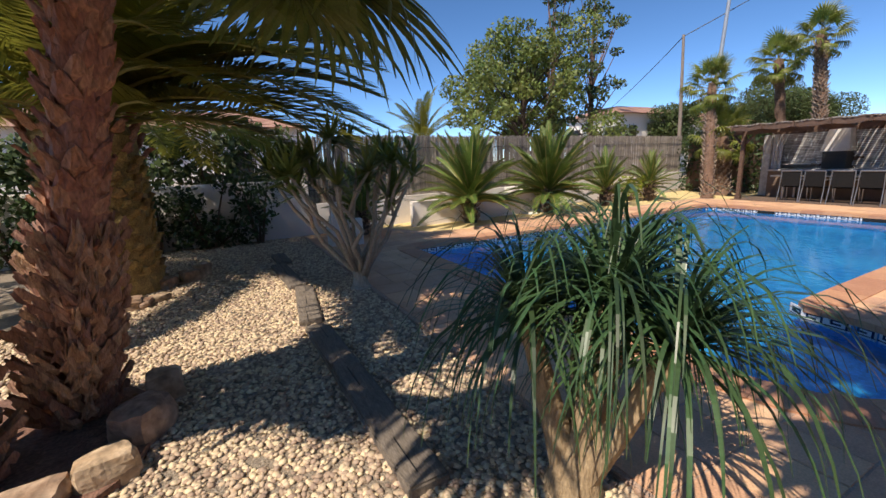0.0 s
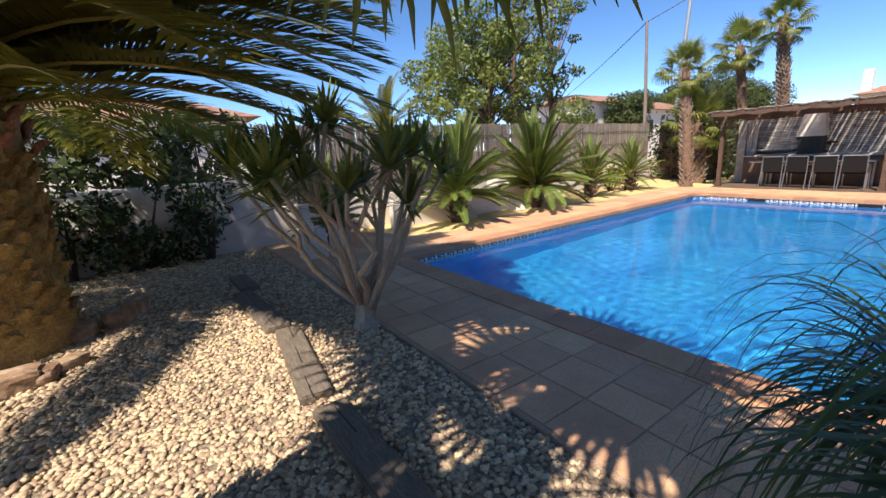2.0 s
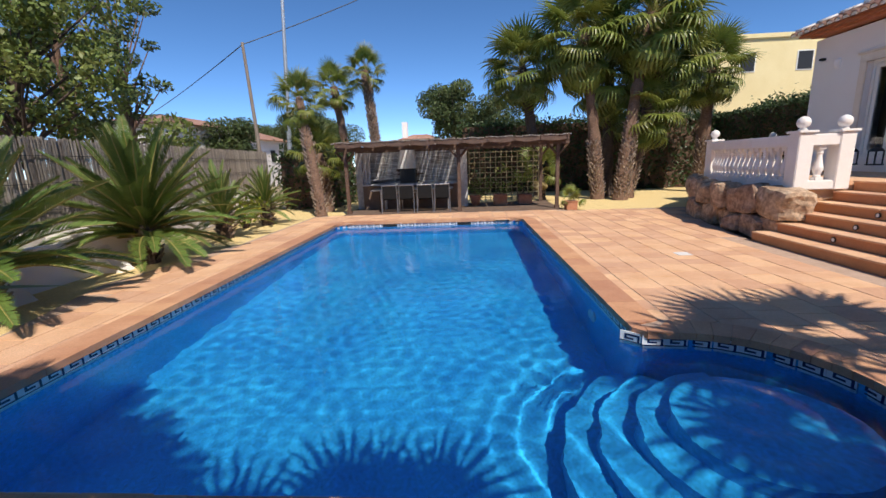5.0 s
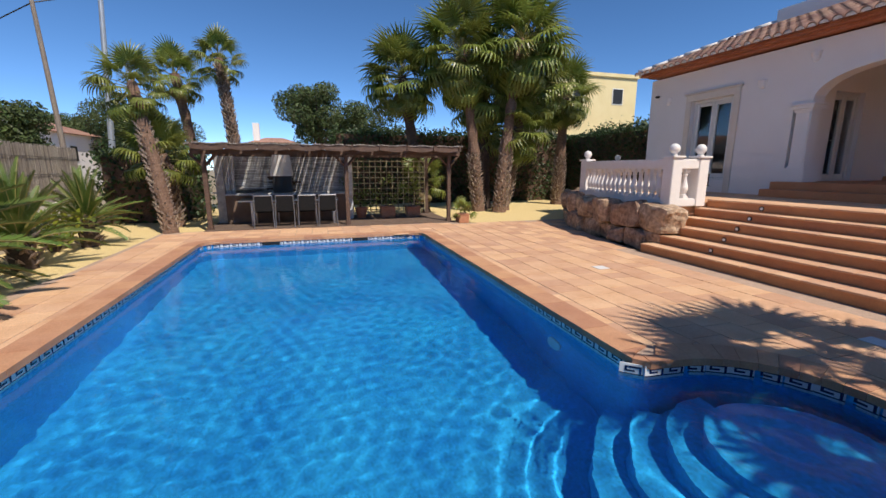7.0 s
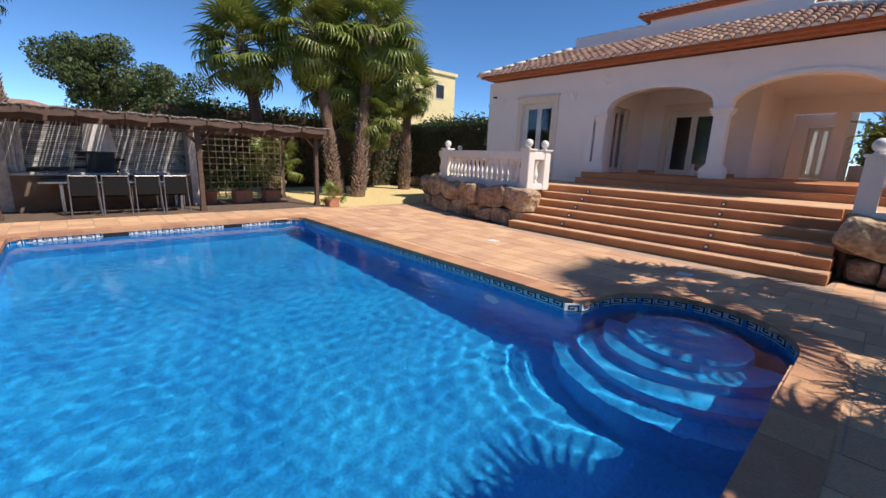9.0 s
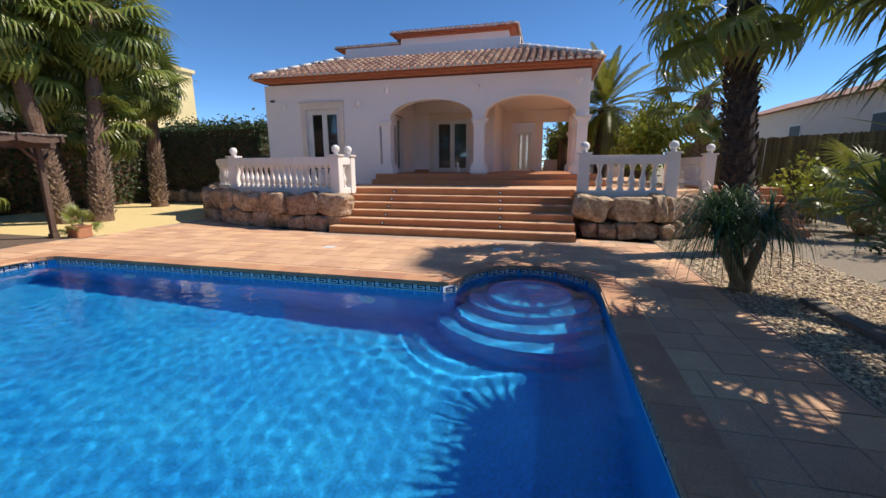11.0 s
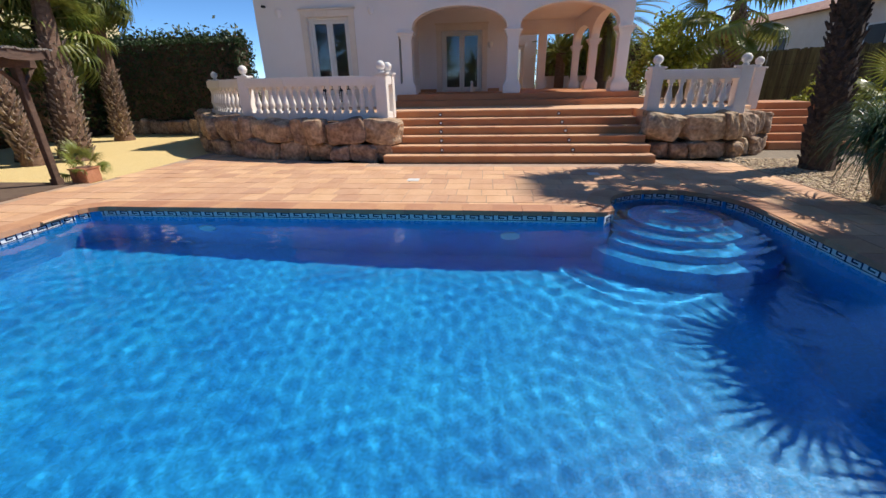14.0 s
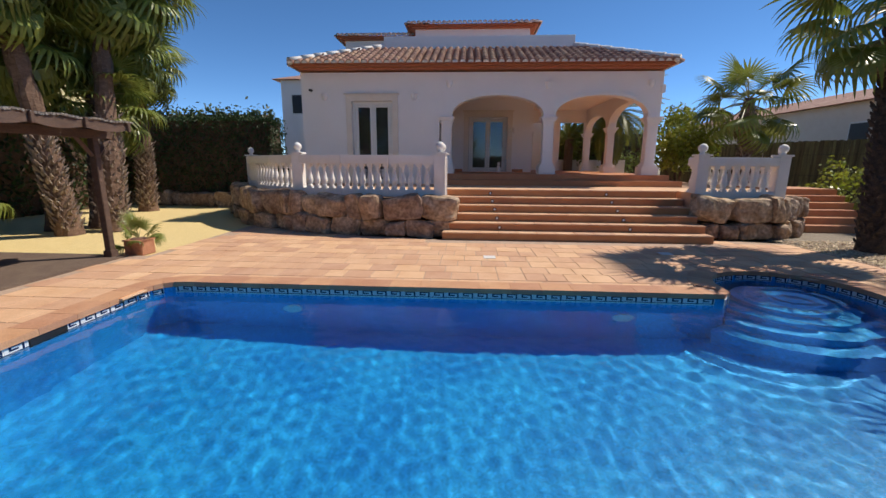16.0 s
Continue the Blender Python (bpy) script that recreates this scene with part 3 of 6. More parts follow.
def glazed_door(name, x, y, w, z0, h, face, label):
    """Double glass door; face 'y' looks along +y, 'x' along -x. Width along the wall."""
    rz = 0 if face == "y" else -90
    d = tagged(thing(name, (x, y, z0), label, "glass door", rz=rz), kind="structure")
    bm = bmesh.new()
    for a, b, c, e in ((-w / 2, -w / 2 + 0.07, 0, h), (w / 2 - 0.07, w / 2, 0, h), (-w / 2 + 0.07, w / 2 - 0.07, h - 0.07, h), (-w / 2 + 0.07, w / 2 - 0.07, 0, 0.05)):
        box(bm, a, b, -0.05, 0.05, c, e, 0.006)
    part("door_frame", bm, M_FRAME_W, d)
    for s in (-1, 1):
        x0, x1 = (0.004, w / 2 - 0.074) if s > 0 else (-w / 2 + 0.074, -0.004)
        bm = bmesh.new()
        for a, b, c, e in ((x0, x0 + 0.09, 0.055, h - 0.075), (x1 - 0.09, x1, 0.055, h - 0.075), (x0 + 0.09, x1 - 0.09, 0.055, 0.17), (x0 + 0.09, x1 - 0.09, h - 0.165, h - 0.075)):
            box(bm, a, b, -0.03, 0.035, c, e, 0.008)
        leaf = part("door_leaf", bm, M_FRAME_W, d)
        pane = part("pane", boxed(x0 + 0.085, x1 - 0.085, -0.006, 0.006, 0.165, h - 0.16), M_GLASS, leaf)
        pane.visible_shadow = False
        if s < 0:
            bm = bmesh.new()
            tube(bm, [(x1 - 0.045, 0.035, 1.0), (x1 - 0.045, 0.08, 1.0), (x1 - 0.16, 0.08, 1.0)], [0.01, 0.01, 0.009], 8)
            part("handle", bm, M_FRAME_W, leaf, "white lever handle")
    return d


def surround(name, x0, x1, z0, z1, y, wdt=0.18):
    bm = bmesh.new()
    box(bm, x0 - wdt, x0, y, y + 0.035, z0, z1, 0.008)
    box(bm, x1, x1 + wdt, y, y + 0.035, z0, z1, 0.008)
    box(bm, x0 - wdt, x1 + wdt, y, y + 0.04, z1 + 0.001, z1 + wdt, 0.008)
    box(bm, x0 - wdt - 0.05, x1 + wdt + 0.05, y, y + 0.075, z1 + wdt + 0.001, z1 + wdt + 0.055, 0.01)
    return structure(name, bm, M_CREAM, "cream stone surround of a glass door", "trim")


glazed_door("door_1", 11.8, FACE_Y - 0.16, 1.28, WZ0, WZ1 - WZ0 - 0.005, "y", "white-framed double glass door in the house front")
surround("trim_door_front", WX0, WX1, TERRACE_Z, WZ1, FACE_Y + 0.003)
glazed_door("door_2", 7.96, -9.72, 1.5, PORCH_Z, DZ - PORCH_Z - 0.005, "y", "white-framed double glass door in the porch")
surround("trim_door_porch", DX0, DX1, PORCH_Z, DZ, -9.597, 0.2)
glazed_door("door_3", 9.75, -7.83, 1.04, PORCH_Z, 2.11, "x", "white-framed glass door at the porch side")
bm = bmesh.new()
box(bm, 4.42, 5.05, -17.3, -17.0, 0.9, 4.0)
box(bm, 5.85, 8.6, -17.3, -17.0, 0.9, 4.0)
box(bm, 5.05, 5.85, -17.3, -17.0, 3.5, 4.0)
box(bm, 5.05, 5.85, -18.2, -18.0, 0.9, 4.0)
structure("wall_wing", bm, M_WHITE, "white wall of the rear wing behind the porch", "wall")
glazed_door("door_4", 5.45, -17.12, 0.78, PORCH_Z, 2.1, "y", "white-framed glass door of the rear wing")
bm = bmesh.new()
for a, b in ((8.95, 9.58), (6.52, 6.96)):
    box(bm, a, b, -9.6, -9.585, PORCH_Z + 0.002, PORCH_Z + 0.11, 0.003)
structure("baseboard", bm, M_STEP, "terracotta skirting tiles of the porch", "baseboard")
# wall lamps: shallow white half-bowls on the front
for i, (x, y, z) in enumerate(((13.3, FACE_Y, 3.72), (10.45, FACE_Y, 3.72), (9.35, FACE_Y, 4.1), (6.32, FACE_Y, 4.05), (3.25, FACE_Y, 4.1), (6.9, -9.6, 3.0))):
    lamp = thing("wall_lamp", (x, y, z), "white plaster half-bowl wall light", "wall lamp", "wall lights")
    bm = bmesh.new()
    prof = [(0.05, -0.1), (0.085, -0.04), (0.1, 0.04), (0.105, 0.1)]
    rings = [[bm.verts.new((r * math.cos(math.pi * k / 10), r * math.sin(math.pi * k / 10) * 0.9, h)) for k in range(11)] for r, h in prof]
    for a, b in zip(rings, rings[1:]):
        for k in range(10):
            bm.faces.new((a[k], a[k + 1], b[k + 1], b[k]))
    for r in (rings[0], rings[-1]):
        bm.faces.new(r)
    part("bowl", bm, M_WHITE, lamp)
cam_box = thing("security_light", (13.72, FACE_Y, 3.92), "small dark fitting on the white wall", "lamp")
part("body", boxed(-0.05, 0.05, 0, 0.12, -0.03, 0.03, 0.01), M_BLACK, cam_box)
pipe = thing("downpipe_box", (2.98, FACE_Y - 0.05, 3.95), "white rain box at the eave corner", "fitting")
part("body", boxed(-0.14, 0.0, -0.1, 0.1, -0.12, 0.12, 0.02), M_WHITE, pipe)


# two black lanterns on the porch step
for x in (12.00, 11.39):
    lan = thing("lantern", (x, -5.6, 1.21), "small black metal lantern on the porch step", "lantern", "porch lanterns")
    bm = bmesh.new()
    for a, b in ((-1, -1), (-1, 1), (1, -1), (1, 1)):
        box(bm, a * 0.085 - 0.01, a * 0.085 + 0.01, b * 0.085 - 0.01, b * 0.085 + 0.01, 0.03, 0.3)
    box(bm, -0.11, 0.11, -0.11, 0.11, 0, 0.03, 0.006)
    part("frame", bm, M_BLACK, lan)
    bm = bmesh.new()
    lathe(bm, [(0.15, 0.3), (0.1, 0.36), (0.05, 0.4), (0.035, 0.44), (0.01, 0.46)], 12)
    part("roof", bm, M_BLACK, lan)
    bm = bmesh.new()
    lathe(bm, [(0.04, 0.03), (0.04, 0.17), (0.01, 0.18)], 10)
    part("candle", bm, M_TILE_W, lan)


# ---------- roofs ----------
def tile_mesh(seed, length=0.42, r=0.1):
    rng = random.Random(seed)
    bm = bmesh.new()
    a, b = [], []
    for k in range(7):
        t = math.pi * k / 6
        a.append(bm.verts.new((r * math.cos(t), -length / 2, r * 1.0 * math.sin(t) + 0.012)))
        b.append(bm.verts.new((r * 0.82 * math.cos(t), length / 2, r * 0.8 * math.sin(t))))
    c = [bm.verts.new(v.co * 0.82 + Vector((0, -length / 2 * 0.18, 0))) for v in a]
    for k in range(6):
        bm.faces.new((a[k], a[k + 1], b[k + 1], b[k]))
        bm.faces.new((a[k + 1], a[k], c[k], c[k + 1]))
    return bm


class Collector:
    """Gathers many copies of small meshes into one mesh."""
    def __init__(self):
        self.v, self.f, self.n = [], [], 0

    def add(self, verts, faces, m):
        r, t = np.array(m.to_3x3()), np.array(m.translation)
        self.v.append(verts @ r.T + t)
        self.f += [tuple(i + self.n for i in q) for q in faces]
        self.n += len(verts)

    def make(self, name, material, smooth=False):
        me = bpy.data.meshes.new(name)
        if self.v:
            me.from_pydata(np.concatenate(self.v).tolist(), [], self.f)
        me.materials.append(material)
        if smooth:
            me.shade_smooth()
        return me


def arrays(bm):
    bm.verts.index_update()
    v = np.array([tuple(x.co) for x in bm.verts])
    f = [tuple(x.index for x in q.verts) for q in bm.faces]
    return v, f


TILE_MESH = mesh_from(tile_mesh(1), "roof_tile", M_ROOF, True)
TV, TF = arrays(tile_mesh(2))
bm = bmesh.new()
prism(bm, [(0.093 * math.cos(math.pi * k / 8), 0.07 * math.sin(math.pi * k / 8) + 0.006) for k in range(9)], -0.205, -0.17, "y")
PLUG_MESH = mesh_from(bm, "mortar_plug", M_RIDGE)


def tiled_slope(roof, p0, p1, up, run, rise, hip0, hip1, first_parts=True, rows=99):
    """Barrel tiles on a slope over the eave from p0 to p1; up: flat direction uphill; hips close in at both ends by 45 degrees."""
    p0, p1, up = Vector(p0), Vector(p1), Vector(up)
    along, length = (p1 - p0).normalized(), (p1 - p0).length
    slope = Vector((up.x * run, up.y * run, rise))
    sl = slope.length
    u = slope.normalized()
    nrm = along.cross(u)
    if nrm.z < 0:
        nrm = -nrm
    base = Matrix((( *along, ), (*u,), (*nrm,))).transposed().to_4x4()
    col = Collector()
    nrow = min(rows, int(sl / 0.34))
    for i in range(int(length / 0.225)):
        s = (i + 0.5) * 0.225
        for r in range(nrow):
            d = 0.1 + r * 0.34
            flat = d * run / sl
            if (hip0 and s < flat) or (hip1 and s > length - flat):
                continue
            jig = random.Random(i * 77 + r)
            q = p0 + along * (s + jig.uniform(-0.008, 0.008)) + u * d + nrm * (0.012 + 0.006 * jig.random())
            m = Matrix.Translation(q) @ base
            if r == 0 and first_parts:
                part("roof_tile", TILE_MESH, None, roof, m=roof.matrix_basis.inverted() @ m)
                part("mortar_plug", PLUG_MESH, None, roof, m=roof.matrix_basis.inverted() @ m)
            else:
                col.add(TV, TF, roof.matrix_basis.inverted() @ m)
    ob = part("roof_tiles", col.make("roof_tiles", M_ROOF_STUFF, True), None, roof)
    tagged(ob, kind="stuff")


def frustum(bm, x0, x1, y0, y1, z0, inset, rise):
    a = [bm.verts.new(p) for p in ((x0, y0, z0), (x1, y0, z0), (x1, y1, z0), (x0, y1, z0))]
    b = [bm.verts.new(p) for p in ((x0 + inset, y0 + inset, z0 + rise), (x1 - inset, y0 + inset, z0 + rise), (x1 - inset, y1 - inset, z0 + rise), (x0 + inset, y1 - inset, z0 + rise))]
    bm.faces.new(a[::-1])
    bm.faces.new(b)
    for k in range(4):
        j = (k + 1) % 4
        bm.faces.new((a[k], a[j], b[j], b[k]))


roof = tagged(thing("roof_lower", (8.47, -10, 4.6), "hipped roof of weathered barrel tiles with white ridges", "roof"), kind="structure")
RX0, RX1, RY1, RY0, RZ = 2.71, 14.23, -5.57, -15.0, 4.62
bm = bmesh.new()
frustum(bm, RX0 + 0.03 - 8.47, RX1 - 0.03 - 8.47, RY0 + 10, RY1 - 0.03 + 10, RZ - 4.6, 2.4, 1.0)
part("roof_deck", bm, M_EAVE, roof)
bm = bmesh.new()
for g, z0, z1 in ((0.24, -0.12, -0.055), (0.07, -0.06, 0.0)):
    box(bm, RX0 + g - 8.47, RX1 - g - 8.47, RY0 + 10, RY1 - g + 10, RZ - 4.6 + z0, RZ - 4.6 + z1, 0.004)
part("eave_courses", bm, M_EAVE, roof, "red brick eave courses")
tiled_slope(roof, (RX1, RY1, RZ), (RX0, RY1, RZ), (0, -1, 0), 2.4, 1.0, True, True)
tiled_slope(roof, (RX1, RY0, RZ), (RX1, RY1, RZ), (-1, 0, 0), 2.4, 1.0, False, True)
tiled_slope(roof, (RX0, RY1, RZ), (RX0, RY0, RZ), (1, 0, 0), 2.4, 1.0, True, False)
for x0, s in ((RX1, -1), (RX0, 1)):
    for k in range(8):
        a = 0.02 + k * 0.3
        bm = bmesh.new()
        p, q = Vector((x0 + s * a, RY1 - a, RZ + a * 1.0 / 2.4 + 0.06)), Vector((x0 + s * (a + 0.33), RY1 - a - 0.33, RZ + (a + 0.33) * 1.0 / 2.4 + 0.045))
        o = Vector((8.47, -10, 4.6))
        tube(bm, [p - o, q - o], [0.115, 0.1], 10)
        part("ridge_tile", bm, M_RIDGE, roof, smooth=True)
structure("wall_parapet", boxed(5.16, 11.75, -8.2, -7.97, 5.4, 6.02, 0.01), M_WHITE, "white roof-terrace parapet", "wall")
structure("wall_roof_flat", boxed(5.16, 11.75, -13, -8.2, 5.45, 5.6), M_WHITE, "flat white roof behind the parapet", "roof")


def upper_block(n, x0, x1, y1, depth, z1, tower_label):
    structure("wall_upper_%d" % n, boxed(x0 + 0.35, x1 - 0.35, y1 - depth, y1 - 0.35, 4.6, z1 - 0.12), M_WHITE, tower_label, "wall")
    r = tagged(thing("roof_upper_%d" % n, ((x0 + x1) / 2, y1 - depth / 2, z1), "small tiled roof of the upper floor", "roof"), kind="structure")
    cx, cy = (x0 + x1) / 2, y1 - depth / 2
    bm = bmesh.new()
    frustum(bm, x0 + 0.03 - cx, x1 - 0.03 - cx, y1 - depth - cy, y1 - 0.03 - cy, 0, 2.0, 0.5)
    part("roof_deck", bm, M_EAVE, r)
    bm = bmesh.new()
    box(bm, x0 + 0.18 - cx, x1 - 0.18 - cx, y1 - depth - cy, y1 - 0.18 - cy, -0.13, -0.06, 0.004)
    box(bm, x0 + 0.06 - cx, x1 - 0.06 - cx, y1 - depth - cy, y1 - 0.06 - cy, -0.065, 0.0, 0.004)
    part("eave_courses", bm, M_EAVE, r, "red brick eave courses")
    tiled_slope(r, (x1, y1, z1), (x0, y1, z1), (0, -1, 0), 2.0, 0.5, True, True, rows=3)
    tiled_slope(r, (x0, y1, z1), (x0, y1 - depth, z1), (1, 0, 0), 2.0, 0.5, True, False, rows=3)
    tiled_slope(r, (x1, y1 - depth, z1), (x1, y1, z1), (-1, 0, 0), 2.0, 0.5, False, True, rows=3)


upper_block(1, 5.7, 11.57, -12.42, 5, 7.78, "white wall of the upper floor")
upper_block(2, 9.0, 15.16, -13.63, 5, 7.66, "white wall of the set-back upper floor")
upper_block(3, 13.0, 16.9, -16.0, 5, 7.1, "white wall of the rear wing")


# ---------- balustrades and rock walls ----------
def baluster_mesh(h):
    bm = bmesh.new()
    s = h / 0.62
    prof = [(0.055, 0.05), (0.062, 0.07), (0.05, 0.09), (0.058, 0.12), (0.078, 0.18), (0.08, 0.23), (0.062, 0.31), (0.042, 0.41), (0.038, 0.47), (0.052, 0.495), (0.045, 0.52), (0.055, 0.56)]
    lathe(bm, [(r, z * s) for r, z in prof], 12)
    box(bm, -0.065, 0.065, -0.065, 0.065, 0.0, 0.052 * s, 0.006)
    box(bm, -0.065, 0.065, -0.065, 0.065, 0.555 * s, 0.62 * s, 0.006)
    return mesh_from(bm, "baluster", M_BALUST)


BAL_H = 0.60
BAL = baluster_mesh(BAL_H)
PL_Z = 1.02


def balustrade(label, pts, posts, along=0.21):
    """Plinth, rail and balusters along a line of plan points; posts at the given point numbers, each with a ball."""
    o = Vector((pts[0][0], pts[0][1], 0))
    t = thing("balustrade", (o.x, o.y, PL_Z - 0.12), label, "balustrade", "terrace balustrades")
    zo = PL_Z - 0.12
    for i, (a, b) in enumerate(zip(pts, pts[1:])):
        a, b = Vector((a[0], a[1], 0)) - o, Vector((b[0], b[1], 0)) - o
        d = (b - a).normalized()
        n = Vector((-d.y, d.x, 0))
        rot = Matrix.Rotation(math.atan2(d.y, d.x), 4, "Z")
        L = (b - a).length
        for nm, w, z0, z1 in (("plinth", 0.11, 0, 0.17), ("handrail", 0.11, 0.17 + BAL_H, 0.17 + BAL_H + 0.21)):
            bm = bmesh.new()
            box(bm, -0.02, L + 0.02, -w, w, z0, z1, 0.02)
            part(nm, bm, M_BALUST, t, m=Matrix.Translation(a) @ rot)
        k = max(1, round(L / along))
        for j in range(k):
            p = a + d * (j + 0.5) * L / k
            if min((p - (Vector((*pts[q], 0)) - o)).length for q in posts) < 0.19:
                continue
            part("baluster", BAL, None, t, m=Matrix.Translation(p + Vector((0, 0, 0.17))) @ rot)
    for q in posts:
        p = Vector((*pts[q], 0)) - o
        bm = bmesh.new()
        box(bm, -0.13, 0.13, -0.13, 0.13, 0, 1.0, 0.012)
        box(bm, -0.165, 0.165, -0.165, 0.165, 1.0, 1.045, 0.01)
        post = part("post", bm, M_BALUST, t, m=Matrix.Translation(p))
        bm = bmesh.new()
        lathe(bm, [(0.05, 1.04), (0.075, 1.06), (0.045, 1.09)] + [(0.105 * math.cos(radians(a)), 1.185 + 0.105 * math.sin(radians(a))) for a in range(-64, 90, 14)] + [(0.01, 1.29)], 16)
        part("ball", bm, M_BALUST, post, "round white ball finial", smooth=True)
    return t


left_line = [(9.4, -3.15), (9.4, -2.45), (10.6, -2.5), (11.8, -2.68), (13.05, -3.04), (14.0, -3.65), (14.9, -4.5), (15.6, -5.5), (16.2, -6.7)]
balustrade("white balustrade with turned balusters on a curved rock wall", left_line, (0, 1, 4, 8))
right_line = [(3.2, -3.3), (3.2, -2.92), (1.28, -3.05)]
balustrade("short white balustrade on rocks beside the stairs", right_line, (1, 2), 0.23)
balustrade("white balustrade along the side terrace", [(-0.35, -9.2), (-0.4, -6.2), (-0.1, -5.0)], (0, 2), 0.23)


def rock_wall(label, line, top, seed, back=0.35):
    t = thing("rock_wall", (line[0][0], line[0][1], 0), label, "rock wall", "terrace rock walls")
    o = Vector((line[0][0], line[0][1], 0))
    rng = random.Random(seed)
    core = bmesh.new()
    for a, b in zip(line, line[1:]):
        a, b = Vector((*a, 0)) - o, Vector((*b, 0)) - o
        d = (b - a).normalized()
        n = Vector((d.y, -d.x, 0))
        q = [a - n * 0.22, b - n * 0.22, b - n * (back + 0.2), a - n * (back + 0.2)]
        prism(core, [(v.x, v.y) for v in q], -0.04, top - 0.06)
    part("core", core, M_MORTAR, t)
    pts = [Vector((*p, 0)) - o for p in line]
    cum = [0]
    for a, b in zip(pts, pts[1:]):
        cum.append(cum[-1] + (b - a).length)

    def at(s):
        for i in range(len(pts) - 1):
            if s <= cum[i + 1] or i == len(pts) - 2:
                f = (s - cum[i]) / (cum[i + 1] - cum[i])
                return pts[i].lerp(pts[i + 1], f), (pts[i + 1] - pts[i]).normalized()
    z = 0.0
    row = 0
    while z < top - 0.1:
        h = min(rng.uniform(0.36, 0.48), top - z)
        if top - z - h < 0.15:
            h = top - z
        s = rng.uniform(-0.2, 0.0)
        while s < cum[-1]:
            w = rng.choice((0.26, 0.4, 0.55, 0.7, 0.9)) * rng.uniform(0.9, 1.1)
            p, d = at(min(max(s + w / 2, 0), cum[-1]))
            hh = h * rng.uniform(0.92, 1.18)
            me = rock_mesh(rng.randrange(9999), w * 1.0, 0.6, hh * 1.04, M_ROCK, "rock", 6)
            m = Matrix.Translation((p.x + d.y * 0.02, p.y - d.x * 0.02, z + hh / 2 + (0.0 if z else -0.02))) @ Matrix.Rotation(math.atan2(d.y, d.x), 4, "Z") @ Matrix.Rotation(rng.uniform(-0.16, 0.16), 4, "Y") @ Matrix.Translation((0, 0.12 + rng.uniform(-0.12, 0.1), 0))
            part("rock", me, None, t, m=m)
            s += w * 0.97
        z += h
        row += 1
    return t


rock_wall("rough brown limestone boulder wall under the balustrade", [(16.6, -6.4), (15.9, -5.2), (15.1, -4.2), (14.2, -3.35), (13.1, -2.8), (11.8, -2.42), (10.6, -2.24), (9.42, -2.15)], 0.92, 3)
rock_wall("rough limestone boulder wall beside the stairs", [(3.22, -2.45), (2.4, -2.55), (1.4, -2.75), (0.6, -3.3), (0.2, -3.9)], 0.92, 8)
rock_wall("low boulder edge below the hedge", [(22.5, -8.6), (20, -8.4), (17.2, -8.0)], 0.5, 12)

side = thing("garden_steps", (-1.0, -4.6, 0), "narrow terracotta garden steps beside the rocks", "stairs")
for i in range(6):
    part("step", boxed(-0.95, 0.95, -0.3 * i - 0.6, 0.9 - 0.3 * i, i * RISE - 0.02, (i + 1) * RISE, 0.01), M_STEP, side)

# ---------- pergola and outdoor kitchen ----------
PX, PXB = 15.07, 17.5
perg = thing("pergola", (PX, 4.0, 0), "dark wooden pergola with a thin brushwood roof", "pergola")
for x, ys in ((0, (3.46, -0.24, -3.4)), (PXB - PX, (3.4, -0.3, -3.3))):
    for y in ys:
        post = part("post", boxed(x - 0.055, x + 0.055, y - 0.055, y + 0.055, 0.02, 2.1, 0.008), M_WOOD, perg)
        part("foot", boxed(x - 0.075, x + 0.075, y - 0.075, y + 0.075, 0.0, 0.14, 0.006), M_WOOD, post)
        for s in (-1, 1):
            bm = bmesh.new()
            tube(bm, [(x, y + s * 0.05, 1.78), (x, y + s * 0.32, 2.08)], [0.04, 0.04], 4)
            part("brace", bm, M_WOOD, post)
    part("beam", boxed(x - 0.05, x + 0.05, -3.75, 3.75, 2.06, 2.2, 0.01), M_WOOD, perg)
for k in range(10):
    y = -3.6 + 7.2 * k / 9
    part("rafter", boxed(-0.45, PXB - PX + 0.3, y - 0.035, y + 0.035, 2.2, 2.31, 0.008), M_WOOD, perg)
rng = random.Random(4)
bm = bmesh.new()
for k in range(230):
    if k % 27 < 2:
        continue
    y = -3.75 + 7.5 * k / 229
    z = 2.325 + rng.uniform(0, 0.012) + 0.012 * math.sin(k * 0.35)
    tube(bm, [(-0.5 + rng.uniform(-0.015, 0.015), y, z), (PXB - PX + 0.3, y + rng.uniform(-0.03, 0.03), z)], [0.02, 0.016], 5)
tagged(part("brushwood_cover", bm, M_BRUSH, perg, "grey-brown brushwood roofing"), kind="stuff")
for k in range(10):
    y = -3.6 + 7.2 * k / 9
    part("rafter_end", boxed(-0.52, -0.478, y - 0.03, y + 0.03, 2.18, 2.34, 0.006), M_WOOD, perg)
for k in range(9):
    bm = bmesh.new()
    rows = []
    for i in range(7):
        f = i / 6
        y = -3.6 + 7.2 * (k + f) / 9
        sag = 0.05 * 4 * f * (1 - f) + rng.uniform(0, 0.012)
        rows.append([bm.verts.new(p) for p in ((-0.475, y, 2.21 - sag), (-0.475, y, 2.345 - sag * 0.5), (-0.452, y, 2.345 - sag * 0.5), (-0.452, y, 2.21 - sag))])
    for a, b in zip(rows, rows[1:]):
        for i in range(4):
            bm.faces.new((a[i], a[(i + 1) % 4], b[(i + 1) % 4], b[i]))
    bm.faces.new(rows[0][::-1])
    bm.faces.new(rows[-1])
    part("valance", bm, M_WOOD, perg, "sagging dark edge of the roofing")
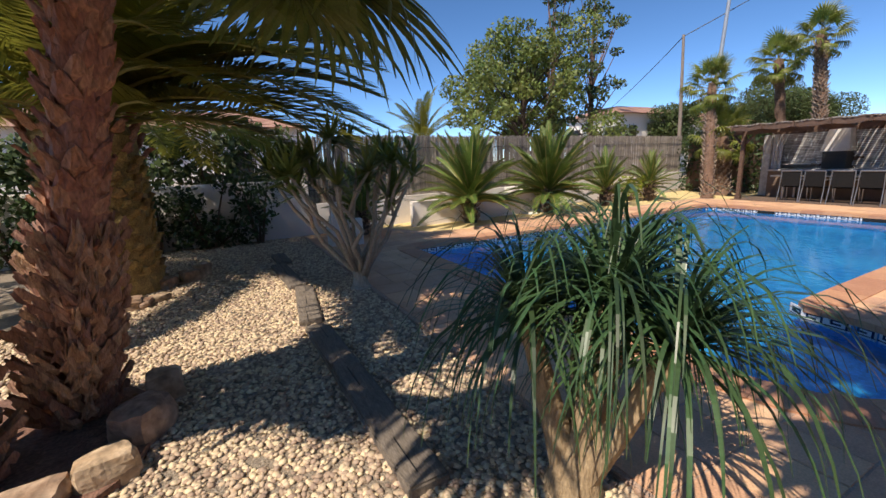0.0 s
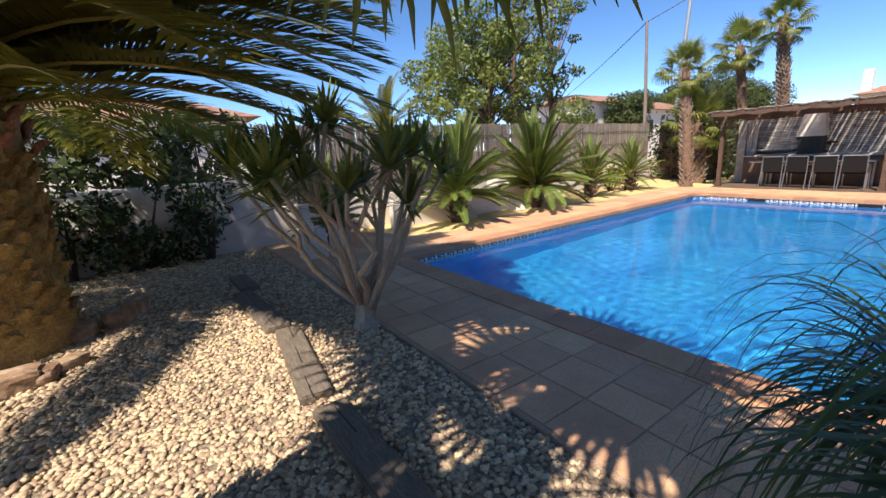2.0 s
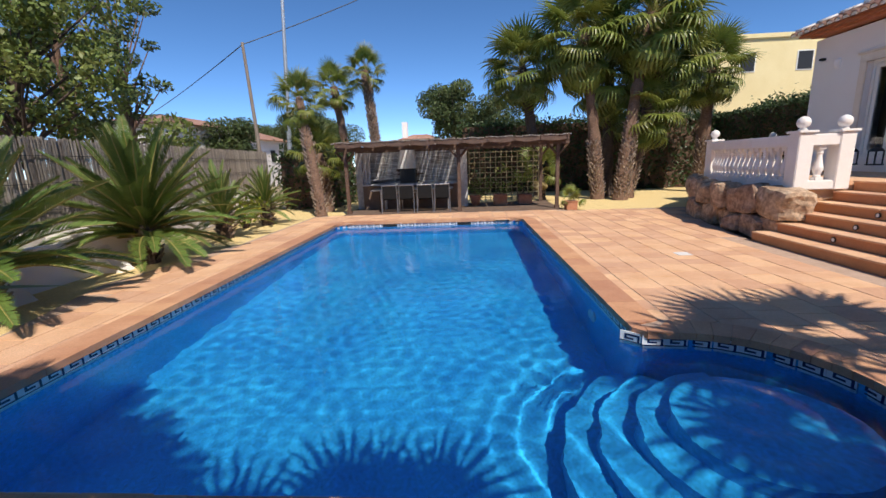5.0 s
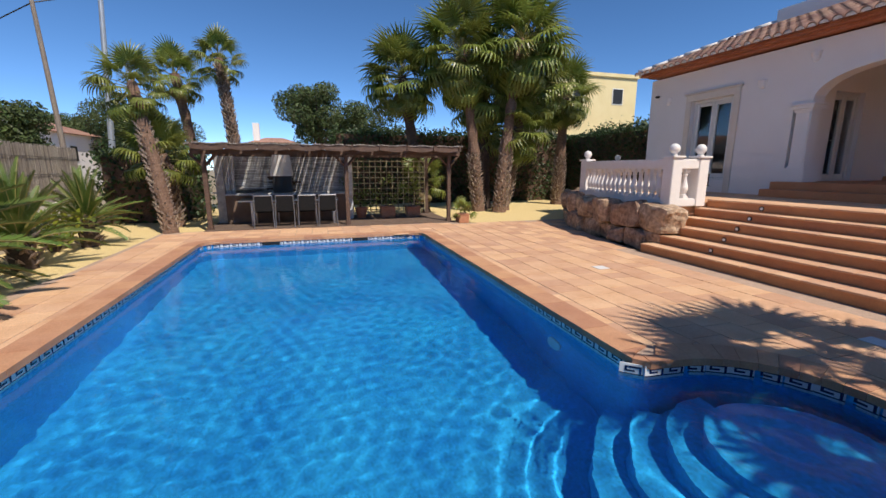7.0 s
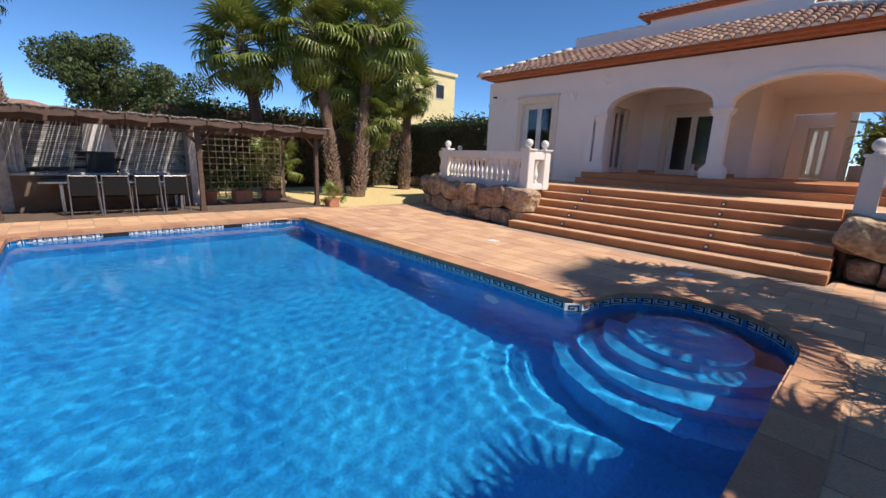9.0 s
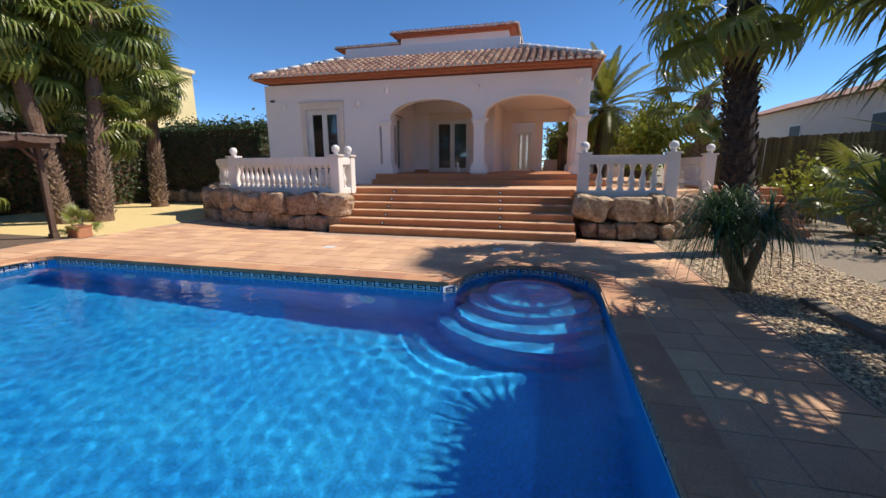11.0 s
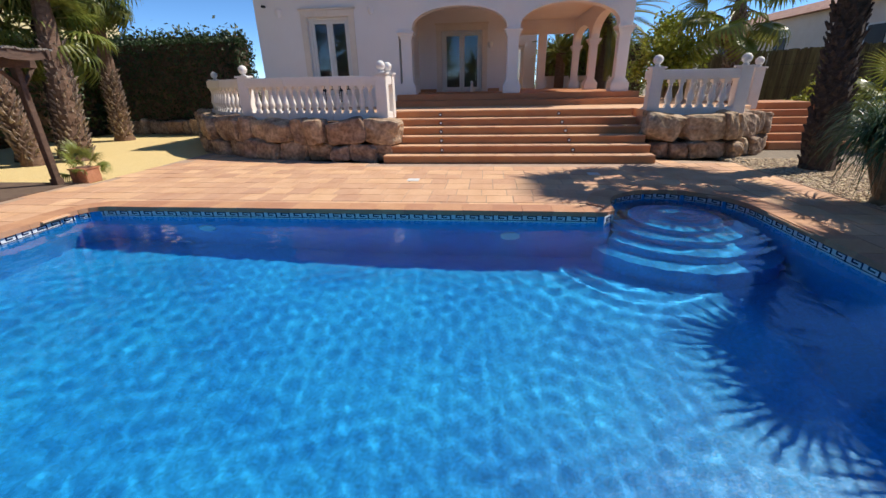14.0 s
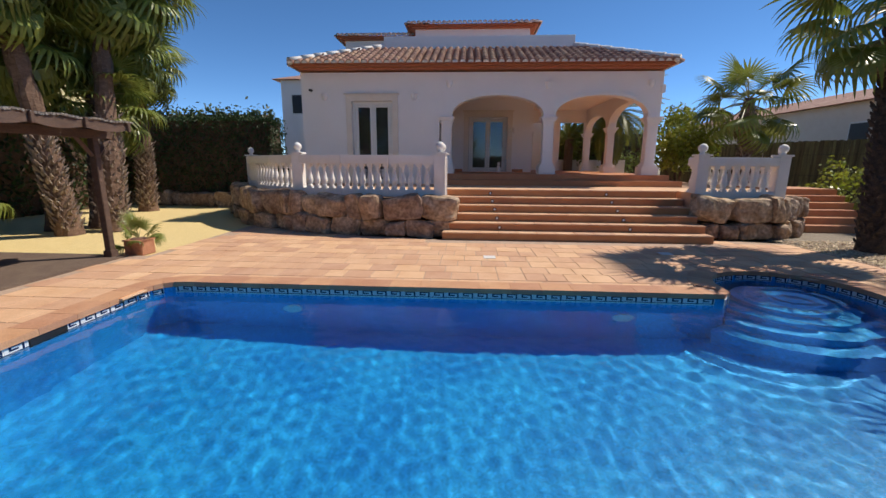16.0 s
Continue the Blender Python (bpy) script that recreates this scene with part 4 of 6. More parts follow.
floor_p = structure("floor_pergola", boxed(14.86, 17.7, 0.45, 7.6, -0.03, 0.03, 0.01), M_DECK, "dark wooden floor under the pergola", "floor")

kit = thing("barbecue", (16.9, 5.5, 0.03), "grey stacked-slate barbecue wall with chimney hood", "barbecue")
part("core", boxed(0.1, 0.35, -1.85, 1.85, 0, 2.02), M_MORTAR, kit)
rng = random.Random(6)
slabs = []
for _ in range(5):
    bm = bmesh.new()
    L = 0.2 + 0.08 * _
    box(bm, -0.03, 0.03, -L / 2, L / 2, -0.021, 0.021, 0.006)
    slabs.append((L, mesh_from(bm, "slate", M_SLATE)))
z = 0.8
while z < 2.0:
    y = -1.85
    while y < 1.8:
        L, me = slabs[rng.randrange(5)]
        if not (abs(y + L / 2 - 0.14) < 0.28 and z < 1.4):
            part("slate", me, None, kit, m=Matrix.Translation((0.08 + rng.uniform(-0.018, 0.014), y + L / 2, z)) @ Matrix.Scale(1.0, 4))
        y += L + 0.004
    z += 0.052
for s in (-1, 1):
    part("pier", boxed(-0.45, 0.12, s * 1.9 - 0.12, s * 1.9 + 0.12, 0, 2.02, 0.015), M_SLATE, kit, "grey slate end pier")
part("counter", boxed(-0.62, 0.1, -1.78, 1.78, 0.84, 0.9, 0.012), M_SLATE, kit, "grey stone counter")
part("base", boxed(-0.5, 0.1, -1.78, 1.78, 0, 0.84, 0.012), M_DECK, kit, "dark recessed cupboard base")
bm = bmesh.new()
v0 = [bm.verts.new(p) for p in ((-0.45, -0.18, 1.42), (0.1, -0.18, 1.42), (0.1, 0.46, 1.42), (-0.45, 0.46, 1.42))]
v1 = [bm.verts.new(p) for p in ((-0.25, -0.08, 2.16), (0.1, -0.08, 2.16), (0.1, 0.36, 2.16), (-0.25, 0.36, 2.16))]
bm.faces.new(v0[::-1])
bm.faces.new(v1)
for k in range(4):
    bm.faces.new((v0[k], v0[(k + 1) % 4], v1[(k + 1) % 4], v1[k]))
hood = part("hood", bm, M_BLOCK, kit, "pale grey tapered chimney hood")
for k in range(12):
    zz = 1.43 + k * 0.058
    f = k / 12
    part("hood_slate", boxed(-0.48 + 0.2 * f, -0.36 + 0.2 * f, -0.2 + 0.1 * f, 0.48 - 0.1 * f, zz, zz + 0.05, 0.006), M_BLOCK, hood)
part("firebox", boxed(-0.42, 0.085, -0.14, 0.42, 0.905, 1.42, 0.0), M_BLACK, kit, "black open fire box")
part("shelf", boxed(-0.3, 0.1, 0.7, 1.75, 1.02, 1.06, 0.01), M_SLATE, kit)
curt = thing("curtain", (16.55, 7.2, 0.05), "grey tied curtain at the barbecue pier", "curtain")
for k in range(9):
    y = 0.04 * k - 0.2
    bm = bmesh.new()
    tube(bm, [(0.02 * (k % 2), y, 2.0), (0.02 * (k % 2), y * 0.8, 1.0), (0.025 * (k % 2), y * 0.6 - 0.15, 0.0)], [0.026, 0.024, 0.02], 6)
    part("fold", bm, M_SLATE, curt)

table = thing("dining_table", (15.95, 5.4, 0.03), "long grey outdoor dining table under the pergola", "table")
part("tabletop", boxed(-0.45, 0.45, -1.4, 1.42, 0.7, 0.74, 0.01), M_ALU, table)
for x in (-0.38, 0.38):
    for y in (-1.25, 1.05):
        part("leg", boxed(x - 0.03, x + 0.03, y - 0.03, y + 0.03, 0, 0.7, 0.006), M_ALU, table)
chair = thing("garden_chair", (15.3, 6.08, 0.03), "grey mesh garden chair with aluminium frame", "chair", "chairs at the pergola table")
part("seat", boxed(-0.2, 0.24, -0.22, 0.22, 0.42, 0.445, 0.01), M_GREY_MESH, chair)
bm = bmesh.new()
box(bm, -0.25, -0.23, -0.22, 0.22, 0.46, 0.86, 0.006)
part("backrest", bm, M_GREY_MESH, chair)
for s in (-1, 1):
    bm = bmesh.new()
    tube(bm, [(-0.34, s * 0.26, 0), (-0.26, s * 0.25, 0.45), (-0.24, s * 0.24, 0.9)], [0.014] * 3, 8)
    part("back_leg", bm, M_ALU, chair)
    bm = bmesh.new()
    tube(bm, [(0.27, s * 0.26, 0), (0.22, s * 0.25, 0.44), (0.2, s * 0.25, 0.63)], [0.014] * 3, 8)
    part("front_leg", bm, M_ALU, chair)
    bm = bmesh.new()
    tube(bm, [(-0.25, s * 0.25, 0.66), (0.0, s * 0.26, 0.66), (0.21, s * 0.25, 0.63)], [0.017] * 3, 8)
    part("armrest", bm, M_ALU, chair)
bm = bmesh.new()
tube(bm, [(-0.24, -0.24, 0.9), (-0.24, 0.24, 0.9)], [0.015] * 2, 8)
part("top_rail", bm, M_ALU, chair)
for y in (5.5, 4.92, 4.34):
    copy_thing(chair, pose(15.3, y, 0.03, 0, 0, random.uniform(-4, 4)))

trel = thing("trellis", (17.35, 2.1, 0.03), "dark wooden lattice trellis behind the pergola pots", "trellis")
for k in range(14):
    y = -1.3 + 2.6 * k / 13
    part("slat", boxed(-0.01, 0.01, y - 0.015, y + 0.015, 0.1, 1.95, 0.003), M_TRELLIS, trel)
for k in range(10):
    z = 0.2 + 1.7 * k / 9
    part("slat", boxed(-0.035, -0.012, -1.32, 1.32, z - 0.015, z + 0.015, 0.003), M_TRELLIS, trel)
nrng = np.random.default_rng(5)
for y, r in ((3.2, 0.45), (2.3, 0.38), (1.4, 0.3)):
    p = thing("climbing_plant", (17.2, y, 0.35), "green climber growing up the trellis from a pot", "plant", "trellis climbers")
    bm = bmesh.new()
    tube(bm, [(-0.3, 0, 0), (-0.1, 0.05, 0.5), (0.0, 0, 1.2)], [0.015, 0.012, 0.006], 6)
    part("stem", bm, M_WOOD, p)
    leaf_cloud("foliage", [(-0.2 + nrng.normal() * 0.08, nrng.normal() * r * 0.7, 0.1 + 0.95 * nrng.random() ** 1.3, 0.2) for _ in range(10)], 0.045, 700, 0.55, M_LEAF, p, nrng)


def pot(x, y, z, r, h, square=False, label="round terracotta plant pot"):
    t = thing("plant_pot", (x, y, z), label, "pot", "terracotta pots")
    bm = bmesh.new()
    if square:
        box(bm, -r, r, -r, r, 0, h, 0.012)
        box(bm, -r - 0.015, r + 0.015, -r - 0.015, r + 0.015, h, h + 0.03, 0.008)
    else:
        lathe(bm, [(r * 0.72, 0), (r * 0.95, h * 0.8), (r * 1.06, h * 0.82), (r * 1.06, h), (r * 0.9, h), (r * 0.85, h * 0.93)], 18)
    part("body", bm, M_POT, t, smooth=False)
    bm = bmesh.new()
    lathe(bm, [(r * 0.8, h * 0.9 if not square else h + 0.032), (r * 0.7, h * 0.95 if not square else h + 0.05)], 12)
    part("earth", bm, M_SOIL, t)
    return t


pot(16.7, 3.2, 0.03, 0.2, 0.36)
pot(16.75, 2.3, 0.03, 0.24, 0.34, True, "square grey-brown planter box")
pot(16.75, 1.4, 0.03, 0.23, 0.32, True, "square grey-brown planter box")
pot(14.85, 0.2, -0.015, 0.17, 0.26, True, "square terracotta planter box with a small palm")

# ---------- fences and walls of the garden ----------
def brush_fence(name, a, b, z0, z1, seed, label, material, dx=0.017):
    t = tagged(thing(name, (a[0], a[1], z0), label, "fence"), kind="structure")
    a_, b_ = Vector((*a, 0)), Vector((*b, 0))
    d = (b_ - a_)
    L = d.length
    d.normalize()
    rng = random.Random(seed)
    bm = bmesh.new()
    h = z1 - z0
    n = int(L / dx)
    for k in range(n):
        s = L * k / n
        off = rng.uniform(-0.02, 0.02)
        p = d * s + Vector((-d.y, d.x, 0)) * off
        hh = h + rng.uniform(-0.05, 0.02)
        q = p + d * rng.uniform(-0.03, 0.03)
        w = d * dx * rng.uniform(0.8, 1.3)
        nn = Vector((-d.y, d.x, 0)) * 0.012
        v = [bm.verts.new(c) for c in (p - w, p + nn, p + w, p - nn, Vector((q.x, q.y, hh)) - w, Vector((q.x, q.y, hh)) + nn, Vector((q.x, q.y, hh)) + w, Vector((q.x, q.y, hh)) - nn)]
        for i in range(4):
            bm.faces.new((v[i], v[(i + 1) % 4], v[4 + (i + 1) % 4], v[4 + i]))
        bm.faces.new(v[4:])
    tagged(part("brushwood", bm, material, t), kind="stuff")
    for k in range(3):
        zz = h * (0.2 + 0.3 * k)
        bm = bmesh.new()
        for s in (-1, 1):
            o = Vector((-d.y, d.x, 0)) * 0.035 * s
            tube(bm, [o + Vector((0, 0, zz)), o + d * L + Vector((0, 0, zz))], [0.006, 0.006], 5)
        part("wire", bm, M_CABLE, t)
    for k in range(int(L / 2.4) + 1):
        p = d * min(k * 2.4, L) + Vector((-d.y, d.x, 0)) * 0.06
        bm = bmesh.new()
        tube(bm, [p, p + Vector((0, 0, h - 0.1))], [0.025, 0.025], 8)
        part("post", bm, M_POLE_M, t)
    return t


FENCE_A, FENCE_B = (1.9, 10.45), (19.2, 12.1)
bm = bmesh.new()
dv = (Vector(FENCE_B) - Vector(FENCE_A)).normalized()
nv = Vector((-dv.y, dv.x)) * 0.12
pa, pb = Vector(FENCE_A), Vector(FENCE_B)
prism(bm, [tuple(pa - nv), tuple(pb - nv), tuple(pb + nv), tuple(pa + nv)], -0.06, 0.72)
structure("wall_garden_low", bm, M_WHITE, "low white garden wall under the brushwood fence", "wall")
brush_fence("fence_brush", FENCE_A, FENCE_B, 0.72, 2.33, 2, "grey heather brushwood fence on a low white wall", M_BRUSH)
structure("wall_garden_white", boxed(-9.5, 1.95, 10.3, 10.55, -0.06, 1.32, 0.02), M_WHITE, "white garden wall behind the shrubs", "wall")
for i, x in enumerate((6.3, 8.0)):
    bm = bmesh.new()
    prism(bm, [(9.45, -0.05), (10.7, -0.05), (10.7, 0.75), (10.2, 0.75)], x, x + 0.3, "x")
    structure("wall_buttress", bm, M_WHITE, "sloping white buttress of the planting bed", "wall")
bm = bmesh.new()
prism(bm, [(4.4, 9.75), (9.6, 9.95), (9.6, 10.15), (4.4, 9.95)], -0.05, 0.62)
structure("wall_bed", bm, M_WHITE, "low white retaining wall behind the cycads", "wall")
brush_fence("fence_reed", (-2.0, -16.4), (-8.5, -4.7), -0.07, 2.7, 9, "dark reed screen fence on the side boundary", M_REED, 0.05)
blk = thing("block_stack", (2.15, 8.5, -0.01), "stack of white concrete blocks beside the yucca", "blocks")
for x0, x1, y0, y1, z0, z1 in ((-0.2, 0.2, -0.15, 0.2, 0, 0.4), (-0.16, 0.02, -0.1, 0.14, 0.4, 0.62), (0.06, 0.2, -0.12, 0.12, 0.4, 0.5), (-0.14, -0.02, -0.08, 0.1, 0.62, 0.9), (0.24, 0.42, -0.3, -0.1, 0, 0.55)):
    part("block", boxed(x0, x1, y0, y1, z0, z1, 0.012), M_BLOCK, blk)

# ---------- poles and cable ----------
wp = thing("utility_pole", (20.2, 12.8, -0.07), "old leaning wooden utility pole behind the fence", "pole")
bm = bmesh.new()
tube(bm, [(0, 0, 0), (-0.02, 0.08, 3.5), (-0.05, 0.2, 7.05)], [0.1, 0.08, 0.06], 10)
part("pole", bm, M_POLE_W, wp)
mp_ = thing("steel_pole", (20.0, 11.5, -0.07), "tall grey galvanised lamp mast", "pole")
bm = bmesh.new()
tube(bm, [(0, 0, 0), (0, -0.12, 2.3), (0, -0.42, 7), (0, -0.74, 12)], [0.1, 0.095, 0.075, 0.055], 12)
part("mast", bm, M_POLE_M, mp_)
cab = thing("overhead_cable", (20.15, 13.0, 6.9), "black overhead cable sagging between poles", "cable")
bm = bmesh.new()
for s in ((10, -13, 9), (22, 26, -1.5)):
    pts = [Vector(s) * t + Vector((0, 0, -1.6 * t * (1 - t))) for t in [i / 14 for i in range(15)]]
    tube(bm, pts, [0.02] * 15, 5)
part("wire", bm, M_CABLE, cab)


# ---------- palms ----------
def fan_leaf(seed, r=0.75, droop=0.35, segs=26, stalk=0.9, split=0.46):
    """A fan leaf: stalk along +x, then pleated fingers that part and droop at the tips."""
    rng = random.Random(seed)
    bm = bmesh.new()
    tube(bm, [(0, 0, 0), (stalk * 0.5, 0, 0.05), (stalk, 0, 0)], [0.022, 0.015, 0.01], 4)
    for f in bm.faces:
        f.material_index = 1
    o = Vector((stalk, 0, 0))
    for k in range(segs):
        a = radians(-128 + 256 * k / (segs - 1))
        L = r * (0.74 + 0.26 * math.cos(a * 0.55)) * rng.uniform(0.9, 1.08)
        hw = radians(256 / (segs - 1) / 2)
        d, s = Vector((math.cos(a), math.sin(a), 0)), Vector((-math.sin(a), math.cos(a), 0))
        hang = droop * rng.uniform(0.75, 1.3)
        rows, p, last = [], o.copy(), 0.0
        for t, w in ((0.04, 1), (0.28, 1.0), (split, 1.0), (0.64, 0.72), (0.82, 0.45), (1.0, 0.05)):
            bend = 0.16 * abs(a) * t - 0.1 * math.cos(a) + (0 if t <= split else hang * 2.1 * (t - split + 0.08) / (1 - split))
            bend = min(bend, 1.5)
            p = p + (d * math.cos(bend) + Vector((0, 0, -math.sin(bend)))) * L * (t - last)
            last = t
            wid = L * min(t, split) * math.tan(hw) * w
            rows.append([bm.verts.new(p - s * wid), bm.verts.new(p + Vector((0, 0, 0.018 * (1 - t)))), bm.verts.new(p + s * wid)])
        for x, y in zip(rows, rows[1:]):
            bm.faces.new((x[0], x[1], y[1], y[0]))
            bm.faces.new((x[1], x[2], y[2], y[1]))
    return bm


def pinnate_leaf(seed, length=2.6, pairs=38, leaflet=0.42, arch=0.9, width=0.016, vee=0.35, stiff=False):
    """A feather leaf along +x, arching down, with two ranks of leaflets."""
    rng = random.Random(seed)
    bm = bmesh.new()

    def at(t):
        x = length * (t - 0.13 * arch * t * t)
        return Vector((x, 0, length * (0.28 * t - 0.42 * arch * t * t)))
    n = 9
    tube(bm, [at(i / n) for i in range(n + 1)], [0.022 * (1 - 0.8 * i / n) * (0.7 if stiff else 1) for i in range(n + 1)], 4)
    for f in bm.faces:
        f.material_index = 1
    for k in range(pairs):
        t = 0.14 + 0.86 * k / (pairs - 1)
        p = at(t)
        d = (at(min(t + 0.02, 1.0)) - at(t - 0.02)).normalized()
        up = Vector((-d.z, 0, d.x))
        L = leaflet * (math.sin(math.pi * min(1, 0.16 + 0.8 * t)) ** 0.6) * rng.uniform(0.85, 1.1)
        for s in (-1, 1):
            side = Vector((0, s, 0))
            w = (d * (0.55 + 0.5 * t) + side * 1.0 + up * (vee + rng.uniform(-0.08, 0.12))).normalized()
            sag = Vector((0, 0, -1)) * (0.02 if stiff else 0.16) * L
            wd = d * width
            q = [p, p + w * L * 0.5 + sag * 0.35, p + w * L + sag * 1.3]
            v = [bm.verts.new(q[0] - wd * 0.6), bm.verts.new(q[0] + wd * 0.6), bm.verts.new(q[1] + wd), bm.verts.new(q[1] - wd), bm.verts.new(q[2])]
            bm.faces.new((v[0], v[1], v[2], v[3]))
            bm.faces.new((v[3], v[2], v[4]))
    return bm


FAN = [mesh_from(fan_leaf(i, 0.78, d, 24, 0.85), "leaf", (M_FAN, M_STALK)) for i, d in enumerate((0.15, 0.35, 0.6, 0.9))]
FAN_DRY = [mesh_from(fan_leaf(i + 20, 0.7, 1.1, 20, 0.6), "dead_leaf", (M_FAN_DRY, M_STALK)) for i in range(2)]
PHX = [mesh_from(pinnate_leaf(i, 3.1, 66, 0.52, a, 0.02), "frond", (M_PHOENIX, M_STALK)) for i, a in enumerate((0.6, 0.9, 1.25))]
CYC = [mesh_from(pinnate_leaf(i + 5, 1.0, 58, 0.135, a, 0.0075, 0.4, True), "frond", (M_CYCAD, M_STALK)) for i, a in enumerate((0.3, 0.55, 0.85))]


def crown(parent, top, meshes, count, lo, hi, scale, rng, name="leaf"):
    """Leaves set in a spiral; the first ones upright, the last hanging. lo, hi: tilts in degrees above the level."""
    for k in range(count):
        f = k / max(1, count - 1)
        tilt = hi + (lo - hi) * f ** 0.9 + rng.uniform(-9, 9)
        me = meshes[min(len(meshes) - 1, int(f * len(meshes) * 0.999))]
        s = scale * rng.uniform(0.85, 1.12)
        m = Matrix.Translation(Vector(top) + Vector((0, 0, -0.25 * f))) @ Matrix.Rotation(k * 2.39996 + rng.uniform(-0.25, 0.25), 4, "Z") @ Matrix.Rotation(-radians(tilt), 4, "Y") @ Matrix.Rotation(rng.uniform(-0.35, 0.35), 4, "X") @ Matrix.Scale(s, 4)
        part(name, me, None, parent, m=m)


def boots(parent, path, r0, r1, z0, z1, mesh, step, rng, flare, ring):
    """Old leaf bases round a trunk."""
    k, z = 0, z0
    while z < z1:
        f = (z - path[0][2]) / (path[-1][2] - path[0][2])
        c = Vector(path[0]).lerp(Vector(path[-1]), f)
        r = r0 + (r1 - r0) * f
        a = k * 2.39996 + rng.uniform(-0.12, 0.12)
        s = rng.uniform(0.8, 1.2)
        m = Matrix.Translation(c + Vector((math.cos(a) * r, math.sin(a) * r, 0))) @ Matrix.Rotation(a, 4, "Z") @ Matrix.Rotation(radians(flare + rng.uniform(-10, 10)), 4, "Y") @ Matrix.Rotation(rng.uniform(-0.2, 0.2), 4, "X") @ Matrix.Scale(s, 4)
        part("leaf_base", mesh, None, parent, m=m)
        k += 1
        z += step


def boot_mesh(w, h, t, material, ragged=0.0, seed=1):
    """A pointed, cupped leaf base standing along +z, bulging along +x."""
    rng = random.Random(seed)
    bm = bmesh.new()
    rows = []
    for f, ww, out in ((0, 0.85, -0.01), (0.35, 1.0, 0.025), (0.7, 0.62, 0.03), (1.0, 0.3, 0.05)):
        rows.append([bm.verts.new((out - 0.32 * w * u * u + rng.uniform(-ragged, ragged), u * w * ww, f * h + rng.uniform(-ragged, ragged) * 2)) for u in (-1, -0.5, 0, 0.5, 1)])
    back = [[bm.verts.new(v.co - Vector((t, 0, 0))) for v in r] for r in rows]
    for g in (rows, back):
        for a, b in zip(g, g[1:]):
            for i in range(4):
                bm.faces.new((a[i], a[i + 1], b[i + 1], b[i]))
    for i in range(4):
        bm.faces.new((rows[-1][i], rows[-1][i + 1], back[-1][i + 1], back[-1][i]))
    for a, b, c, d in zip(rows, rows[1:], back, back[1:]):
        for i in (0, 4):
            bm.faces.new((a[i], b[i], d[i], c[i]))
    return mesh_from(bm, "leaf_base", material)


BOOT_BIG = boot_mesh(0.095, 0.24, 0.02, M_BARK_R, 0.008, 1)
BOOT_NEAR = boot_mesh(0.066, 0.16, 0.014, M_BARK_R, 0.01, 6)
BOOT_RAG = boot_mesh(0.052, 0.19, 0.012, M_BOOT, 0.022, 2)
BOOT_DATE = boot_mesh(0.11, 0.13, 0.05, M_DATE, 0.006, 3)
BOOT_SMALL = boot_mesh(0.055, 0.16, 0.013, M_BOOT_G, 0.018, 4)
BOOT_DARK = boot_mesh(0.06, 0.15, 0.013, M_TRUNK_D, 0.018, 5)


def fan_palm(x, y, base, top, r0, r1, label, leaves=26, scale=1.0, seed=0, lo=-60, hi=75, material=None, boots_to=0.0, dead=4, group="fan palms", kinds=4, bend=1.25):
    rng = random.Random(seed)
    t = thing("fan_palm", (x, y, base), label, "palm tree", group)
    tp = Vector(top) - Vector((x, y, base))
    bm = bmesh.new()
    n = 18
    pts = [(tp.x * (i / n) ** bend, tp.y * (i / n) ** bend, tp.z * i / n) for i in range(n + 1)]
    rad = [r0 * 1.25 if i == 0 else r0 + (r1 - r0) * i / n + (0.018 if i % 2 else -0.006) for i in range(n + 1)]
    tube(bm, pts, rad, 14, rough=0.16, rng=rng)
    part("trunk", bm, material or M_TRUNK, t)
    if boots_to:
        boots(t, [(0, 0, 0), tuple(tp * boots_to)], r0 * 0.98, r0 + (r1 - r0) * boots_to, 0.05, tp.z * boots_to, BOOT_DARK if material is M_TRUNK_D else BOOT_SMALL, 0.014, rng, 13, 5)
    crown(t, tp, FAN[:kinds], leaves, lo, hi, scale, rng)
    for k in range(dead):
        m = Matrix.Translation(tp + Vector((0, 0, -0.3))) @ Matrix.Rotation(rng.uniform(0, 6.28), 4, "Z") @ Matrix.Rotation(radians(rng.uniform(55, 80)), 4, "Y") @ Matrix.Scale(scale * 0.85, 4)
        part("dead_leaf", FAN_DRY[k % 2], None, t, m=m)
    return t


# the near fan palm with red fibrous trunk
near = fan_palm(-0.92, 3.46, 0.0, (-0.14, 2.86, 3.6), 0.115, 0.1, "tall fan palm with red-brown fibrous trunk and shaggy base", 17, 1.1, 11, -12, 27, M_BARK_R, 0, 0, "fan palms", 2, 1.0)
rg = random.Random(2)
boots(near, [(0, 0, 0), (0.78, -0.6, 3.6)], 0.12, 0.103, 0.5, 3.45, BOOT_NEAR, 0.014, rg, 7, 6)
boots(near, [(0, 0, 0), (0.26, -0.2, 1.2)], 0.2, 0.125, 0.03, 1.15, BOOT_RAG, 0.0055, rg, 15, 8)
for turn, tilt, s, kind in ((-4, -33, 1.4, 0), (9, -29, 1.4, 1), (22, -33, 1.35, 1), (36, -24, 1.3, 1), (58, 0, 1.25, 1), (82, 4, 1.15, 1), (104, 2, 1.15, 0), (-22, -6, 1.2, 1)):
    part("leaf", FAN[kind], None, near, m=pose(0.75, -0.57, 3.42, 0, 0, turn) @ pose(0, 0, 0, 8, -tilt, 0) @ Matrix.Scale(s, 4))
second = fan_palm(-1.42, 2.92, 0.0, (-1.35, 1.75, 3.9), 0.24, 0.17, "fan palm with a shaggy fibrous base", 19, 1.05, 12, -8, 42, M_BARK_R, bend=1.4)
